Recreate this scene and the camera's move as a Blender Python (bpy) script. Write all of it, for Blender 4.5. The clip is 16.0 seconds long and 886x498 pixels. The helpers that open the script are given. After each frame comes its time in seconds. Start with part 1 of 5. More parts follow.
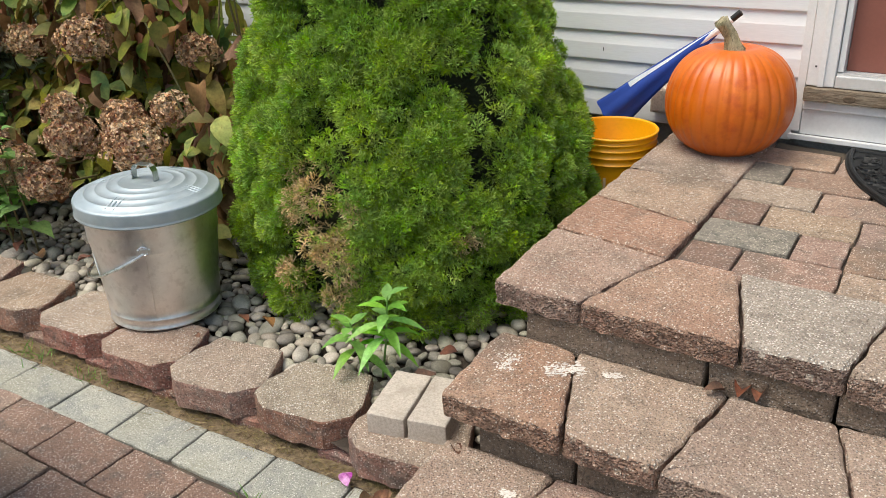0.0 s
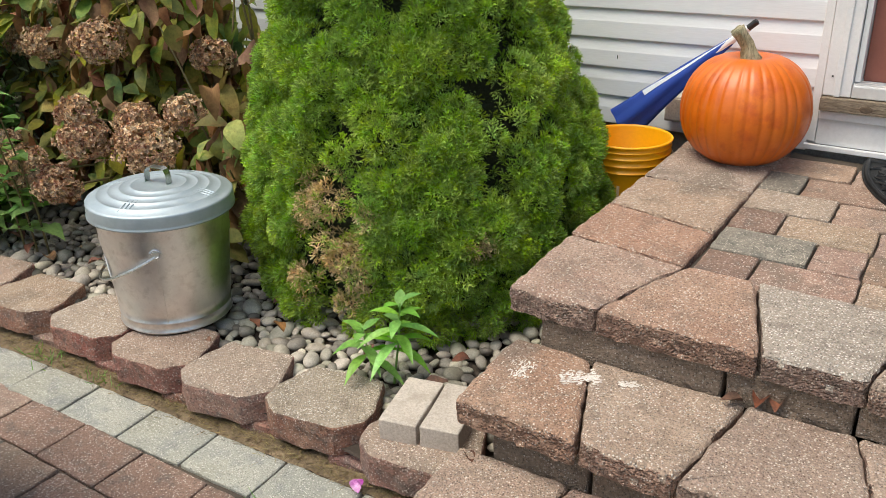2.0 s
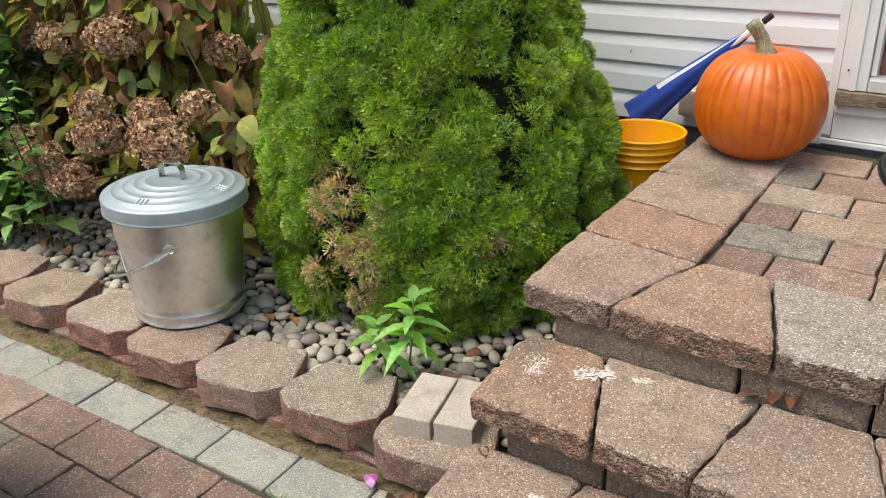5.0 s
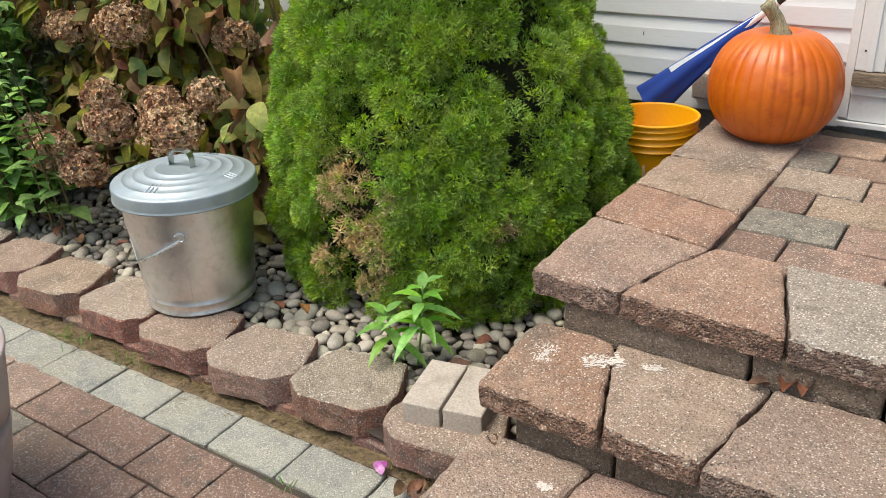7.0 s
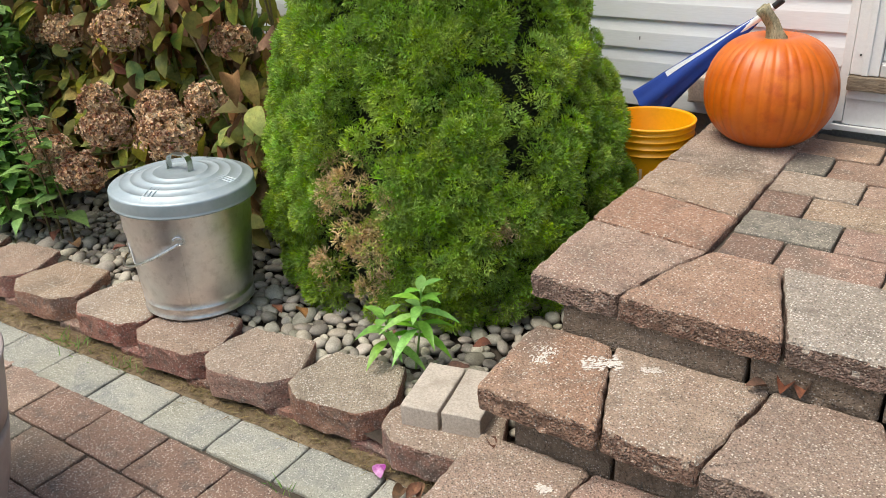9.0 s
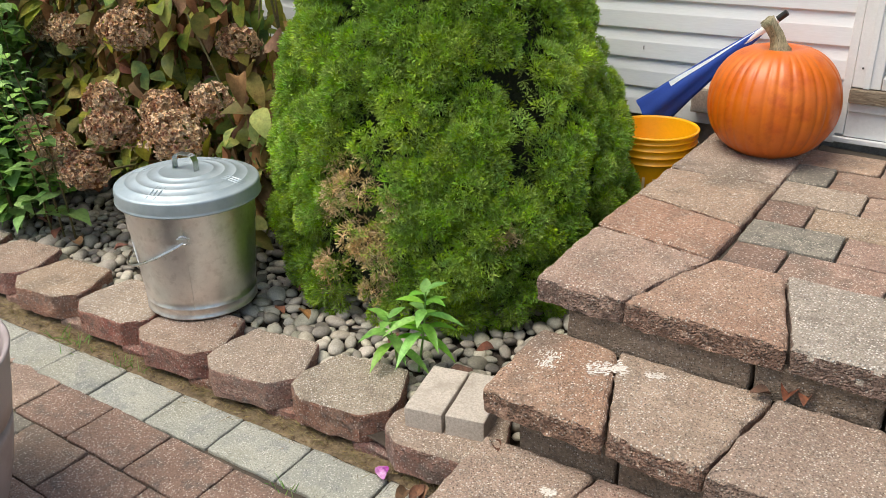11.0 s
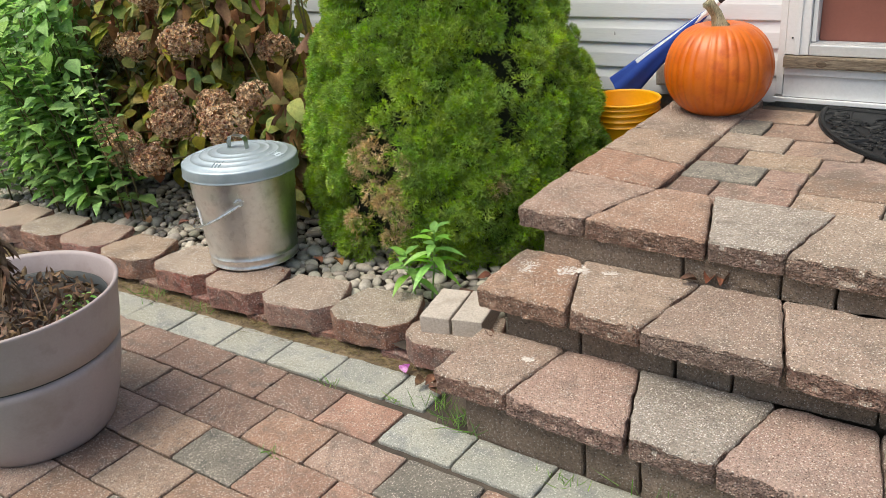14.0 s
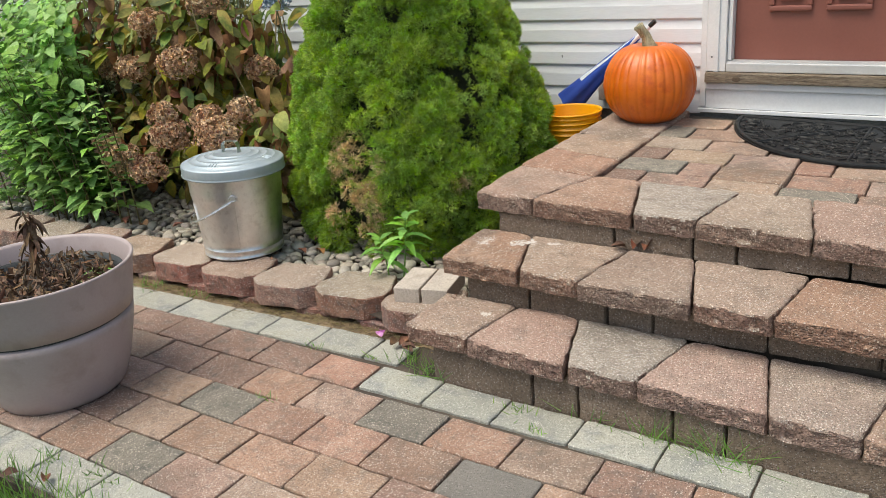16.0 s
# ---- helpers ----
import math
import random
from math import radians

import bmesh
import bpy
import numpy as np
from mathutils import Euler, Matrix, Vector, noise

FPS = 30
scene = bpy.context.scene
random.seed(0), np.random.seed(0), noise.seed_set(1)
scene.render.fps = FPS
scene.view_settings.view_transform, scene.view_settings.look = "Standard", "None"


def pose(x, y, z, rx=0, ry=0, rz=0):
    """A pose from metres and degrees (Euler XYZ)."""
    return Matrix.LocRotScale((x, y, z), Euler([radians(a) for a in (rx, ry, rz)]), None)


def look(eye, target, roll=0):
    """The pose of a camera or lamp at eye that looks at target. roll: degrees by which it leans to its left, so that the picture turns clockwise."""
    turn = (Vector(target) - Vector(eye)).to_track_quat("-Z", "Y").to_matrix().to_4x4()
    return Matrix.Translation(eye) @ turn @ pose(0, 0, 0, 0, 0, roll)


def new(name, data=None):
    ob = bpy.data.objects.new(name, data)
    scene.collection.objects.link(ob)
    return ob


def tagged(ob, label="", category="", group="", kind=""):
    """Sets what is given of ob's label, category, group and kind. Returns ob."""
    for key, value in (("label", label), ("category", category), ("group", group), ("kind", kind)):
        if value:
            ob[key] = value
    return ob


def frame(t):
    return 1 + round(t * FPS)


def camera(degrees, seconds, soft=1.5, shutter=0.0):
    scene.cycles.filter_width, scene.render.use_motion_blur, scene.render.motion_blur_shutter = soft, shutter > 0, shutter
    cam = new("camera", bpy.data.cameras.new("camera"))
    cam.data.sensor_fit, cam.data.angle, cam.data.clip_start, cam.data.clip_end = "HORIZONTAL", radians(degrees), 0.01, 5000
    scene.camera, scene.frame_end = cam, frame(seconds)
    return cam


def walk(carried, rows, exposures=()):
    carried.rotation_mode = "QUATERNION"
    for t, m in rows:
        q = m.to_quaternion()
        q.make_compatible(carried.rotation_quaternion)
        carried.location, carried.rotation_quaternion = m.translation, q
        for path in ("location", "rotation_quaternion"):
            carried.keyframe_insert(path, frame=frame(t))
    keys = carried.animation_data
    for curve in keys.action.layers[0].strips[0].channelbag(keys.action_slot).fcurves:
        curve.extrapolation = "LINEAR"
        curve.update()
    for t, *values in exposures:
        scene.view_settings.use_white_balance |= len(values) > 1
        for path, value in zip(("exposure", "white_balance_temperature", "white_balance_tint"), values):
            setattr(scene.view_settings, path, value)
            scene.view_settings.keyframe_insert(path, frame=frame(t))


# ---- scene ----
cam = camera(56.8, 16.0, soft=0.8)
PATH = [
    (0, (0.252, 0.597, 1.436), (-0.806, 2.073, 0.597), -2.4),
    (0.5, (0.251, 0.594, 1.435), (-0.825, 2.059, 0.6), -2.5),
    (1, (0.224, 0.586, 1.433), (-0.852, 2.054, 0.604), -2.1),
    (1.5, (0.22, 0.589, 1.422), (-0.854, 2.064, 0.603), -1.9),
    (2, (0.227, 0.591, 1.424), (-0.846, 2.067, 0.605), -1.9),
    (2.5, (0.228, 0.592, 1.421), (-0.844, 2.064, 0.594), -2.0),
    (3, (0.226, 0.587, 1.419), (-0.854, 2.055, 0.596), -2.0),
    (3.5, (0.222, 0.585, 1.423), (-0.857, 2.055, 0.6), -1.9),
    (4, (0.219, 0.588, 1.428), (-0.854, 2.056, 0.595), -1.9),
    (6.3, (0.22, 0.586, 1.436), (-0.899, 2.018, 0.602), -2.8),
    (6.5, (0.227, 0.595, 1.434), (-0.893, 2.024, 0.594), -2.9),
    (7, (0.228, 0.611, 1.431), (-0.886, 2.028, 0.565), -3.1),
    (7.5, (0.229, 0.614, 1.426), (-0.882, 2.038, 0.565), -3.0),
    (8, (0.227, 0.61, 1.428), (-0.881, 2.034, 0.565), -3.0),
    (8.5, (0.225, 0.605, 1.426), (-0.884, 2.032, 0.571), -3.0),
    (9, (0.225, 0.601, 1.43), (-0.882, 2.029, 0.574), -3.0),
    (11.5, (0.202, 0.551, 1.424), (-0.889, 2.003, 0.586), -1.4),
    (12, (0.222, 0.515, 1.41), (-0.862, 1.973, 0.574), -1.1),
    (12.5, (0.231, 0.426, 1.385), (-0.85, 1.889, 0.553), -0.9),
    (13, (0.272, 0.327, 1.361), (-0.814, 1.767, 0.495), -0.9),
    (13.5, (0.487, 0.209, 1.409), (-0.68, 1.593, 0.559), -3.2),
    (14, (0.642, 0.115, 1.44), (-0.521, 1.532, 0.641), -5.2),
    (14.5, (0.704, -0.079, 1.424), (-0.432, 1.387, 0.673), -5.6),
    (15, (0.771, -0.162, 1.418), (-0.355, 1.319, 0.685), -5.4),
    (15.5, (0.847, -0.19, 1.418), (-0.284, 1.299, 0.709), -5.0),
    (16, (0.933, -0.285, 1.389), (-0.187, 1.216, 0.686), -4.7),
]
walk(cam, [(t, look(eye, target, roll)) for t, eye, target, roll in PATH], [(0.0, 0.71, 6700, 4.0), (16.0, 0.71, 6700, 4.0)])


# ---- world, sun, exposure ----
SUN_ELEV, SUN_AZ = 68.0, 215.0
world = bpy.data.worlds.new("overcast_sky")
scene.world = world
world.use_nodes = True
wn, wl = world.node_tree.nodes, world.node_tree.links
sky = wn.new("ShaderNodeTexSky")
sky.sky_type, sky.sun_disc = "NISHITA", False
sky.sun_elevation, sky.sun_rotation = radians(SUN_ELEV), radians(SUN_AZ)
sky.air_density, sky.dust_density, sky.ozone_density = 1.0, 4.0, 0.6
wl.new(sky.outputs[0], wn["Background"].inputs[0])
wn["Background"].inputs[1].default_value = 0.122
sun_data = bpy.data.lights.new("sun", "SUN")
sun_data.energy, sun_data.angle, sun_data.color = 1.5, radians(40), (1.0, 0.94, 0.85)
sun = new("sun", sun_data)
az = radians(SUN_AZ)
sun.matrix_basis = look((0, 0, 10), Vector((0, 0, 10)) - Vector((math.sin(az) * math.cos(radians(SUN_ELEV)), math.cos(az) * math.cos(radians(SUN_ELEV)), math.sin(radians(SUN_ELEV)))))

# ---- helpers of this scene ----
WORLD = {}


def thing(name, loc=(0, 0, 0), label="", category="", group="", kind=""):
    ob = new(name)
    ob.empty_display_size = 0.05
    ob.matrix_basis = Matrix.Translation(loc)
    WORLD[ob.name] = Matrix.Translation(loc)
    return tagged(ob, label, category, group, kind)


def mesh_of(bm, name, smooth=False):
    me = bpy.data.meshes.new(name)
    bm.to_mesh(me)
    bm.free()
    if smooth:
        me.polygons.foreach_set("use_smooth", [True] * len(me.polygons))
    return me


def raw_mesh(name, verts, faces, smooth=False):
    me = bpy.data.meshes.new(name)
    me.from_pydata(verts, [], faces)
    if smooth:
        me.polygons.foreach_set("use_smooth", [True] * len(me.polygons))
    return me


def part(name, data, material, parent=None, label="", m=None, smooth=False, kind=""):
    """One mesh object under a thing or a part; data stands in world metres unless m is given."""
    me = mesh_of(data, name, smooth) if isinstance(data, bmesh.types.BMesh) else data
    if material and not me.materials:
        me.materials.append(material)
    ob = new(name, me)
    if m is not None:
        ob.matrix_basis = m
    if parent:
        ob.parent = parent
        ob.matrix_parent_inverse = WORLD[parent.name].inverted()
    WORLD[ob.name] = m.copy() if m is not None else Matrix()
    return tagged(ob, label, kind=kind)


def box(bm, x0, x1, y0, y1, z0, z1, bevel=0.0):
    r = bmesh.ops.create_cube(bm, size=1.0, matrix=Matrix.LocRotScale(((x0 + x1) / 2, (y0 + y1) / 2, (z0 + z1) / 2), None, (x1 - x0, y1 - y0, z1 - z0)))
    if bevel:
        edges = {e for v in r["verts"] for e in v.link_edges}
        bmesh.ops.bevel(bm, geom=list(edges), offset=bevel, segments=2, affect="EDGES", profile=0.6)
    return bm


def boxed(*a, **k):
    return box(bmesh.new(), *a, **k)


def lathe(profile, n=48, centre=(0, 0), wob=None):
    bm = bmesh.new()
    rings = []
    for r, z in profile:
        if r < 1e-5:
            rings.append([bm.verts.new((centre[0], centre[1], z))])
        else:
            ring = []
            for i in range(n):
                a = math.tau * i / n
                rr = r * (wob(a, z) if wob else 1.0)
                ring.append(bm.verts.new((centre[0] + rr * math.cos(a), centre[1] + rr * math.sin(a), z)))
            rings.append(ring)
    for a, b in zip(rings, rings[1:]):
        for i in range(n):
            j = (i + 1) % n
            if len(a) == 1 and len(b) == 1:
                continue
            if len(a) == 1:
                bm.faces.new((a[0], b[i], b[j]))
            elif len(b) == 1:
                bm.faces.new((a[i], a[j], b[0]))
            else:
                bm.faces.new((a[i], a[j], b[j], b[i]))
    bmesh.ops.recalc_face_normals(bm, faces=bm.faces[:])
    return bm


def tube(points, radii, n=8, bm=None):
    bm = bm or bmesh.new()
    pts = [Vector(p) for p in points]
    rings = []
    for i, p in enumerate(pts):
        d = (pts[min(i + 1, len(pts) - 1)] - pts[max(i - 1, 0)]).normalized()
        side = d.cross(Vector((0, 0, 1)) if abs(d.z) < 0.9 else Vector((1, 0, 0))).normalized()
        up = side.cross(d)
        r = radii[i] if isinstance(radii, (list, tuple)) else radii
        rings.append([bm.verts.new(p + r * (math.cos(math.tau * k / n) * side + math.sin(math.tau * k / n) * up)) for k in range(n)])
    for a, b in zip(rings, rings[1:]):
        for k in range(n):
            bm.faces.new((a[k], a[(k + 1) % n], b[(k + 1) % n], b[k]))
    bm.faces.new(rings[0][::-1])
    bm.faces.new(rings[-1])
    return bm


def outline(pts, radius=0.012, seg=0.03, arc=3):
    """A polygon with rounded corners and finely divided edges."""
    pts = [Vector(p) for p in pts]
    out = []
    n = len(pts)
    ends = []
    for i in range(n):
        a, p, b = pts[i - 1], pts[i], pts[(i + 1) % n]
        u, v = (a - p), (b - p)
        r = min(radius, u.length * 0.4, v.length * 0.4)
        ends.append((p + u.normalized() * r, p, p + v.normalized() * r))
    for i in range(n):
        s, p, e = ends[i]
        for k in range(arc + 1):
            t = k / arc
            out.append((1 - t) ** 2 * s + 2 * t * (1 - t) * p + t * t * e)
        nxt = ends[(i + 1) % n][0]
        m = max(1, int((nxt - e).length / seg))
        for k in range(1, m):
            out.append(e.lerp(nxt, k / m))
    return out


def slab(pts, z0, z1, radius=0.012, edge=0.008, rough=0.003, seg=0.03, levels=3, slope=0.0, y_ref=0.0, seed=0, front=None, crown=0.0):
    """A stone of that outline with worn upper edges and uneven sides. slope: rise per metre of y. front: (normal, extra) for a rougher split face."""
    bm = bmesh.new()
    ol = outline(pts, radius, seg)
    n = len(ol)
    c = sum(ol, Vector((0, 0))) / n
    off = Vector((seed * 3.17 % 91, seed * 7.3 % 83, seed * 1.9 % 71))
    nor = []
    for i in range(n):
        t = (ol[(i + 1) % n] - ol[i - 1]).normalized()
        w = Vector((t.y, -t.x))
        nor.append(w if w.dot(ol[i] - c) > 0 else -w)
    zs = [(z1, -edge)] + [(z1 - edge * 0.45, -edge * 0.22)] + [(z1 - edge - (z1 - edge - z0) * k / levels, 0.0) for k in range(levels + 1)]
    rings = []
    for li, (z, inset) in enumerate(zs):
        ring = []
        for i, p in enumerate(ol):
            q = Vector((p.x, p.y, z)) * 28 + off
            d = noise.noise(q) * rough + noise.noise(q * 3.1) * rough * 0.5
            if front and li > 1:
                f = max(0.0, nor[i].dot(Vector(front[0])))
                d += f * front[1] * (0.3 * noise.noise(q * 1.3) + 0.8 * noise.noise(q * 4.1))
            xy = p + nor[i] * (inset + d)
            zz = z + slope * (xy.y - y_ref) + noise.noise(q * 0.6) * rough * (0.6 if li < 2 else 0.3)
            ring.append(bm.verts.new((xy.x, xy.y, zz)))
        rings.append(ring)
    for a, b in zip(rings, rings[1:]):
        for i in range(n):
            bm.faces.new((a[i], b[i], b[(i + 1) % n], a[(i + 1) % n]))
    mid = bm.verts.new((c.x, c.y, z1 + crown + slope * (c.y - y_ref)))
    for i in range(n):
        bm.faces.new((rings[0][i], rings[0][(i + 1) % n], mid))
    bm.faces.new(rings[-1])
    bmesh.ops.recalc_face_normals(bm, faces=bm.faces[:])
    return bm


# ---- materials ----
def material(name, colours, scale=6.0, fine=90.0, rough=0.8, bump=0.3, bump_scale=None, metal=0.0, random_value=0.0, random_hue=0.0, speck=None, speck_size=260.0,
             speck_amount=0.32, island=False, stain=None, spec=0.5, stretch=None, rough_var=0.08, dist=0.002, grain=0.55, relief=0.35, coat=0.0, transmit=0.0):
    """colours: two or three ends of a blotchy ramp. speck: the colour of grit. stain: (colour, scale, threshold)."""
    m = bpy.data.materials.new(name)
    m.use_nodes = True
    nt = m.node_tree
    N, L = nt.nodes, nt.links
    b = N["Principled BSDF"]
    geo = N.new("ShaderNodeNewGeometry")
    pos = geo.outputs["Position"]
    if stretch:
        mp = N.new("ShaderNodeMapping")
        mp.inputs["Scale"].default_value = stretch
        L.new(pos, mp.inputs["Vector"])
        pos = mp.outputs[0]

    def noise_node(s, detail=4.0, r=0.6):
        nn = N.new("ShaderNodeTexNoise")
        nn.inputs["Scale"].default_value, nn.inputs["Detail"].default_value, nn.inputs["Roughness"].default_value = s, detail, r
        L.new(pos, nn.inputs["Vector"])
        return nn.outputs["Fac"]

    def mix(fac, a, c, blend="MIX"):
        mx = N.new("ShaderNodeMix")
        mx.data_type, mx.blend_type = "RGBA", blend
        for sock, v in ((mx.inputs[0], fac), (mx.inputs[6], a), (mx.inputs[7], c)):
            if isinstance(v, (int, float)):
                sock.default_value = v
            elif isinstance(v, tuple):
                sock.default_value = (*v, 1) if len(v) == 3 else v
            else:
                L.new(v, sock)
        return mx.outputs[2]

    def ranged(v, a, c, lo=0.0, hi=1.0):
        r = N.new("ShaderNodeMapRange")
        r.inputs[1].default_value, r.inputs[2].default_value, r.inputs[3].default_value, r.inputs[4].default_value = a, c, lo, hi
        L.new(v, r.inputs[0])
        return r.outputs[0]

    big, small = noise_node(scale), noise_node(fine, 3.0, 0.7)
    col = mix(ranged(big, 0.35, 0.65), colours[0], colours[1])
    if len(colours) > 2:
        col = mix(ranged(noise_node(scale * 2.7), 0.5, 0.68), col, colours[2])
    col = mix(grain, col, mix(ranged(small, 0.3, 0.7), (0.55, 0.55, 0.55), (1.35, 1.35, 1.35)), "MULTIPLY")
    rnd = None
    if island:
        rnd = geo.outputs["Random Per Island"]
    elif random_value or random_hue:
        rnd = N.new("ShaderNodeObjectInfo").outputs["Random"]
    if rnd is not None:
        hsv = N.new("ShaderNodeHueSaturation")
        L.new(col, hsv.inputs["Color"])
        L.new(ranged(rnd, 0, 1, 1 - random_value, 1 + random_value), hsv.inputs["Value"])
        if random_hue:
            wh = N.new("ShaderNodeTexWhiteNoise")
            wh.noise_dimensions = "1D"
            L.new(rnd, wh.inputs["W"])
            L.new(ranged(wh.outputs["Value"], 0, 1, 0.5 - random_hue, 0.5 + random_hue), hsv.inputs["Hue"])
            wh2 = N.new("ShaderNodeMath")
            wh2.operation = "FRACT"
            ml = N.new("ShaderNodeMath")
            ml.operation = "MULTIPLY"
            ml.inputs[1].default_value = 7.31
            L.new(rnd, ml.inputs[0])
            L.new(ml.outputs[0], wh2.inputs[0])
            L.new(ranged(wh2.outputs[0], 0, 1, 0.8, 1.08), hsv.inputs["Saturation"])
        col = hsv.outputs["Color"]
    if stain:
        col = mix(ranged(noise_node(stain[1], 5.0), stain[2], stain[2] + 0.14, 0.0, 0.75), col, stain[0])
    height = small
    if speck:
        vo = N.new("ShaderNodeTexVoronoi")
        vo.inputs["Scale"].default_value = speck_size
        L.new(pos, vo.inputs["Vector"])
        pick = N.new("ShaderNodeSeparateColor")
        L.new(vo.outputs["Color"], pick.inputs[0])
        on = N.new("ShaderNodeMath")
        on.operation = "MULTIPLY"
        L.new(ranged(pick.outputs[0], 1 - speck_amount, 1 - speck_amount + 0.02), on.inputs[0])
        L.new(ranged(vo.outputs["Distance"], 0.25, 0.5, 1.0, 0.0), on.inputs[1])
        patchy = N.new("ShaderNodeMath")
        patchy.operation = "MULTIPLY"
        L.new(on.outputs[0], patchy.inputs[0])
        L.new(ranged(noise_node(7.0), 0.3, 0.65, 0.25, 1.0), patchy.inputs[1])
        col = mix(patchy.outputs[0], col, speck)
        vo2 = N.new("ShaderNodeTexVoronoi")
        vo2.inputs["Scale"].default_value = speck_size * 0.72
        L.new(pos, vo2.inputs["Vector"])
        pick2 = N.new("ShaderNodeSeparateColor")
        L.new(vo2.outputs["Color"], pick2.inputs[0])
        chip = N.new("ShaderNodeMath")
        chip.operation = "MULTIPLY"
        L.new(ranged(pick2.outputs[0], 0.90 - 0.3 * speck_amount, 0.93 - 0.3 * speck_amount), chip.inputs[0])
        L.new(ranged(vo2.outputs["Distance"], 0.16, 0.40, 0.85, 0.0), chip.inputs[1])
        col = mix(chip.outputs[0], col, tuple(min(0.9, c * 1.05) for c in speck))
        dark = N.new("ShaderNodeMath")
        dark.operation = "MULTIPLY"
        L.new(ranged(pick.outputs[1], 0.78, 0.82), dark.inputs[0])
        L.new(ranged(vo.outputs["Distance"], 0.25, 0.5, 0.8, 0.0), dark.inputs[1])
        col = mix(dark.outputs[0], col, tuple(c * 0.35 for c in colours[0]))
    L.new(col, b.inputs["Base Color"])
    L.new(ranged(big, 0.3, 0.7, rough - rough_var, min(1.0, rough + rough_var)), b.inputs["Roughness"])
    b.inputs["Metallic"].default_value = metal
    b.inputs["Specular IOR Level"].default_value = spec
    if coat:
        b.inputs["Coat Weight"].default_value, b.inputs["Coat Roughness"].default_value = coat, 0.2
    if transmit:
        tr = N.new("ShaderNodeBsdfTranslucent")
        L.new(col, tr.inputs["Color"])
        ms = N.new("ShaderNodeMixShader")
        ms.inputs[0].default_value = transmit
        L.new(b.outputs[0], ms.inputs[1])
        L.new(tr.outputs[0], ms.inputs[2])
        L.new(ms.outputs[0], N["Material Output"].inputs["Surface"])
    if bump:
        bp = N.new("ShaderNodeBump")
        bp.inputs["Strength"].default_value, bp.inputs["Distance"].default_value = bump, dist
        hgt = noise_node(bump_scale, 4.0, 0.7) if bump_scale else height
        if speck:
            add = N.new("ShaderNodeMath")
            add.operation = "ADD"
            L.new(hgt, add.inputs[0])
            L.new(ranged(vo.outputs["Distance"], 0.1, 0.6, relief, 0.0), add.inputs[1])
            hgt = add.outputs[0]
        L.new(hgt, bp.inputs["Height"])
        L.new(bp.outputs[0], b.inputs["Normal"])
    return m


GRIT = (0.66, 0.56, 0.47)
cap_mat = material("red_concrete_cap", ((0.38, 0.228, 0.16), (0.455, 0.298, 0.217), (0.325, 0.218, 0.162)), 5, 150, 0.9, 1.0, 120, random_value=0.10, random_hue=0.008, speck=(0.80, 0.71, 0.62), speck_size=185, speck_amount=0.36, stain=((0.20, 0.155, 0.125), 2.6, 0.57), dist=0.008, grain=0.85, relief=0.45)
cap_tan = material("tan_red_concrete_cap", ((0.39, 0.275, 0.205), (0.465, 0.345, 0.262), (0.33, 0.245, 0.185)), 5, 150, 0.9, 1.0, 120, random_value=0.08, random_hue=0.008, speck=(0.82, 0.75, 0.67), speck_size=185, speck_amount=0.40, stain=((0.21, 0.17, 0.135), 2.6, 0.57), dist=0.008, grain=0.85, relief=0.45)
cap_grey = material("grey_red_concrete_cap", ((0.39, 0.315, 0.245), (0.46, 0.375, 0.30), (0.32, 0.255, 0.20)), 5, 150, 0.9, 1.0, 120, random_value=0.08, random_hue=0.008, speck=(0.84, 0.79, 0.73), speck_size=185, speck_amount=0.5, stain=((0.20, 0.17, 0.14), 2.6, 0.58), dist=0.008, grain=0.85, relief=0.45)
# broken stone; part of its darker tone paints the shade of the pits
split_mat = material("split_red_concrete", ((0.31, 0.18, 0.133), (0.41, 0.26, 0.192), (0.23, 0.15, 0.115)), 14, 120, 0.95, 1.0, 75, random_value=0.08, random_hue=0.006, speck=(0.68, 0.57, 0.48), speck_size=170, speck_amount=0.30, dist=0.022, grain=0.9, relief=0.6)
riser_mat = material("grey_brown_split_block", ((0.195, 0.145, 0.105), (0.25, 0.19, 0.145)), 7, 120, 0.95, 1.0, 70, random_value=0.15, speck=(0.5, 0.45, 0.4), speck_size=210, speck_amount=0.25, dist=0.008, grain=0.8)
block_mat = material("red_split_face_block", ((0.31, 0.14, 0.105), (0.375, 0.215, 0.16), (0.22, 0.155, 0.13)), 11, 130, 0.92, 1.0, 90, random_value=0.13, random_hue=0.012, speck=(0.6, 0.5, 0.44), speck_size=200, speck_amount=0.3, dist=0.010, stain=((0.15, 0.13, 0.115), 7.0, 0.56), grain=0.9)
paver_red = material("red_brown_paver", ((0.29, 0.18, 0.13), (0.38, 0.25, 0.185), (0.23, 0.165, 0.13)), 7, 190, 0.88, 0.9, 170, random_value=0.20, random_hue=0.010, speck=(0.66, 0.57, 0.49), speck_size=210, speck_amount=0.34, dist=0.004, stain=((0.16, 0.125, 0.10), 4.5, 0.53), grain=0.85)
paver_grey = material("pale_grey_paver", ((0.33, 0.335, 0.295), (0.42, 0.41, 0.35), (0.27, 0.28, 0.265)), 4, 190, 0.9, 0.9, 170, random_value=0.12, speck=(0.68, 0.67, 0.61), speck_size=220, speck_amount=0.34, dist=0.004, stain=((0.27, 0.265, 0.205), 4.0, 0.57), grain=0.7)
paver_dark = material("charcoal_paver", ((0.145, 0.135, 0.12), (0.19, 0.175, 0.155)), 4, 170, 0.9, 0.8, 160, random_value=0.12, speck=(0.36, 0.33, 0.30), speck_size=260, speck_amount=0.12, dist=0.003)
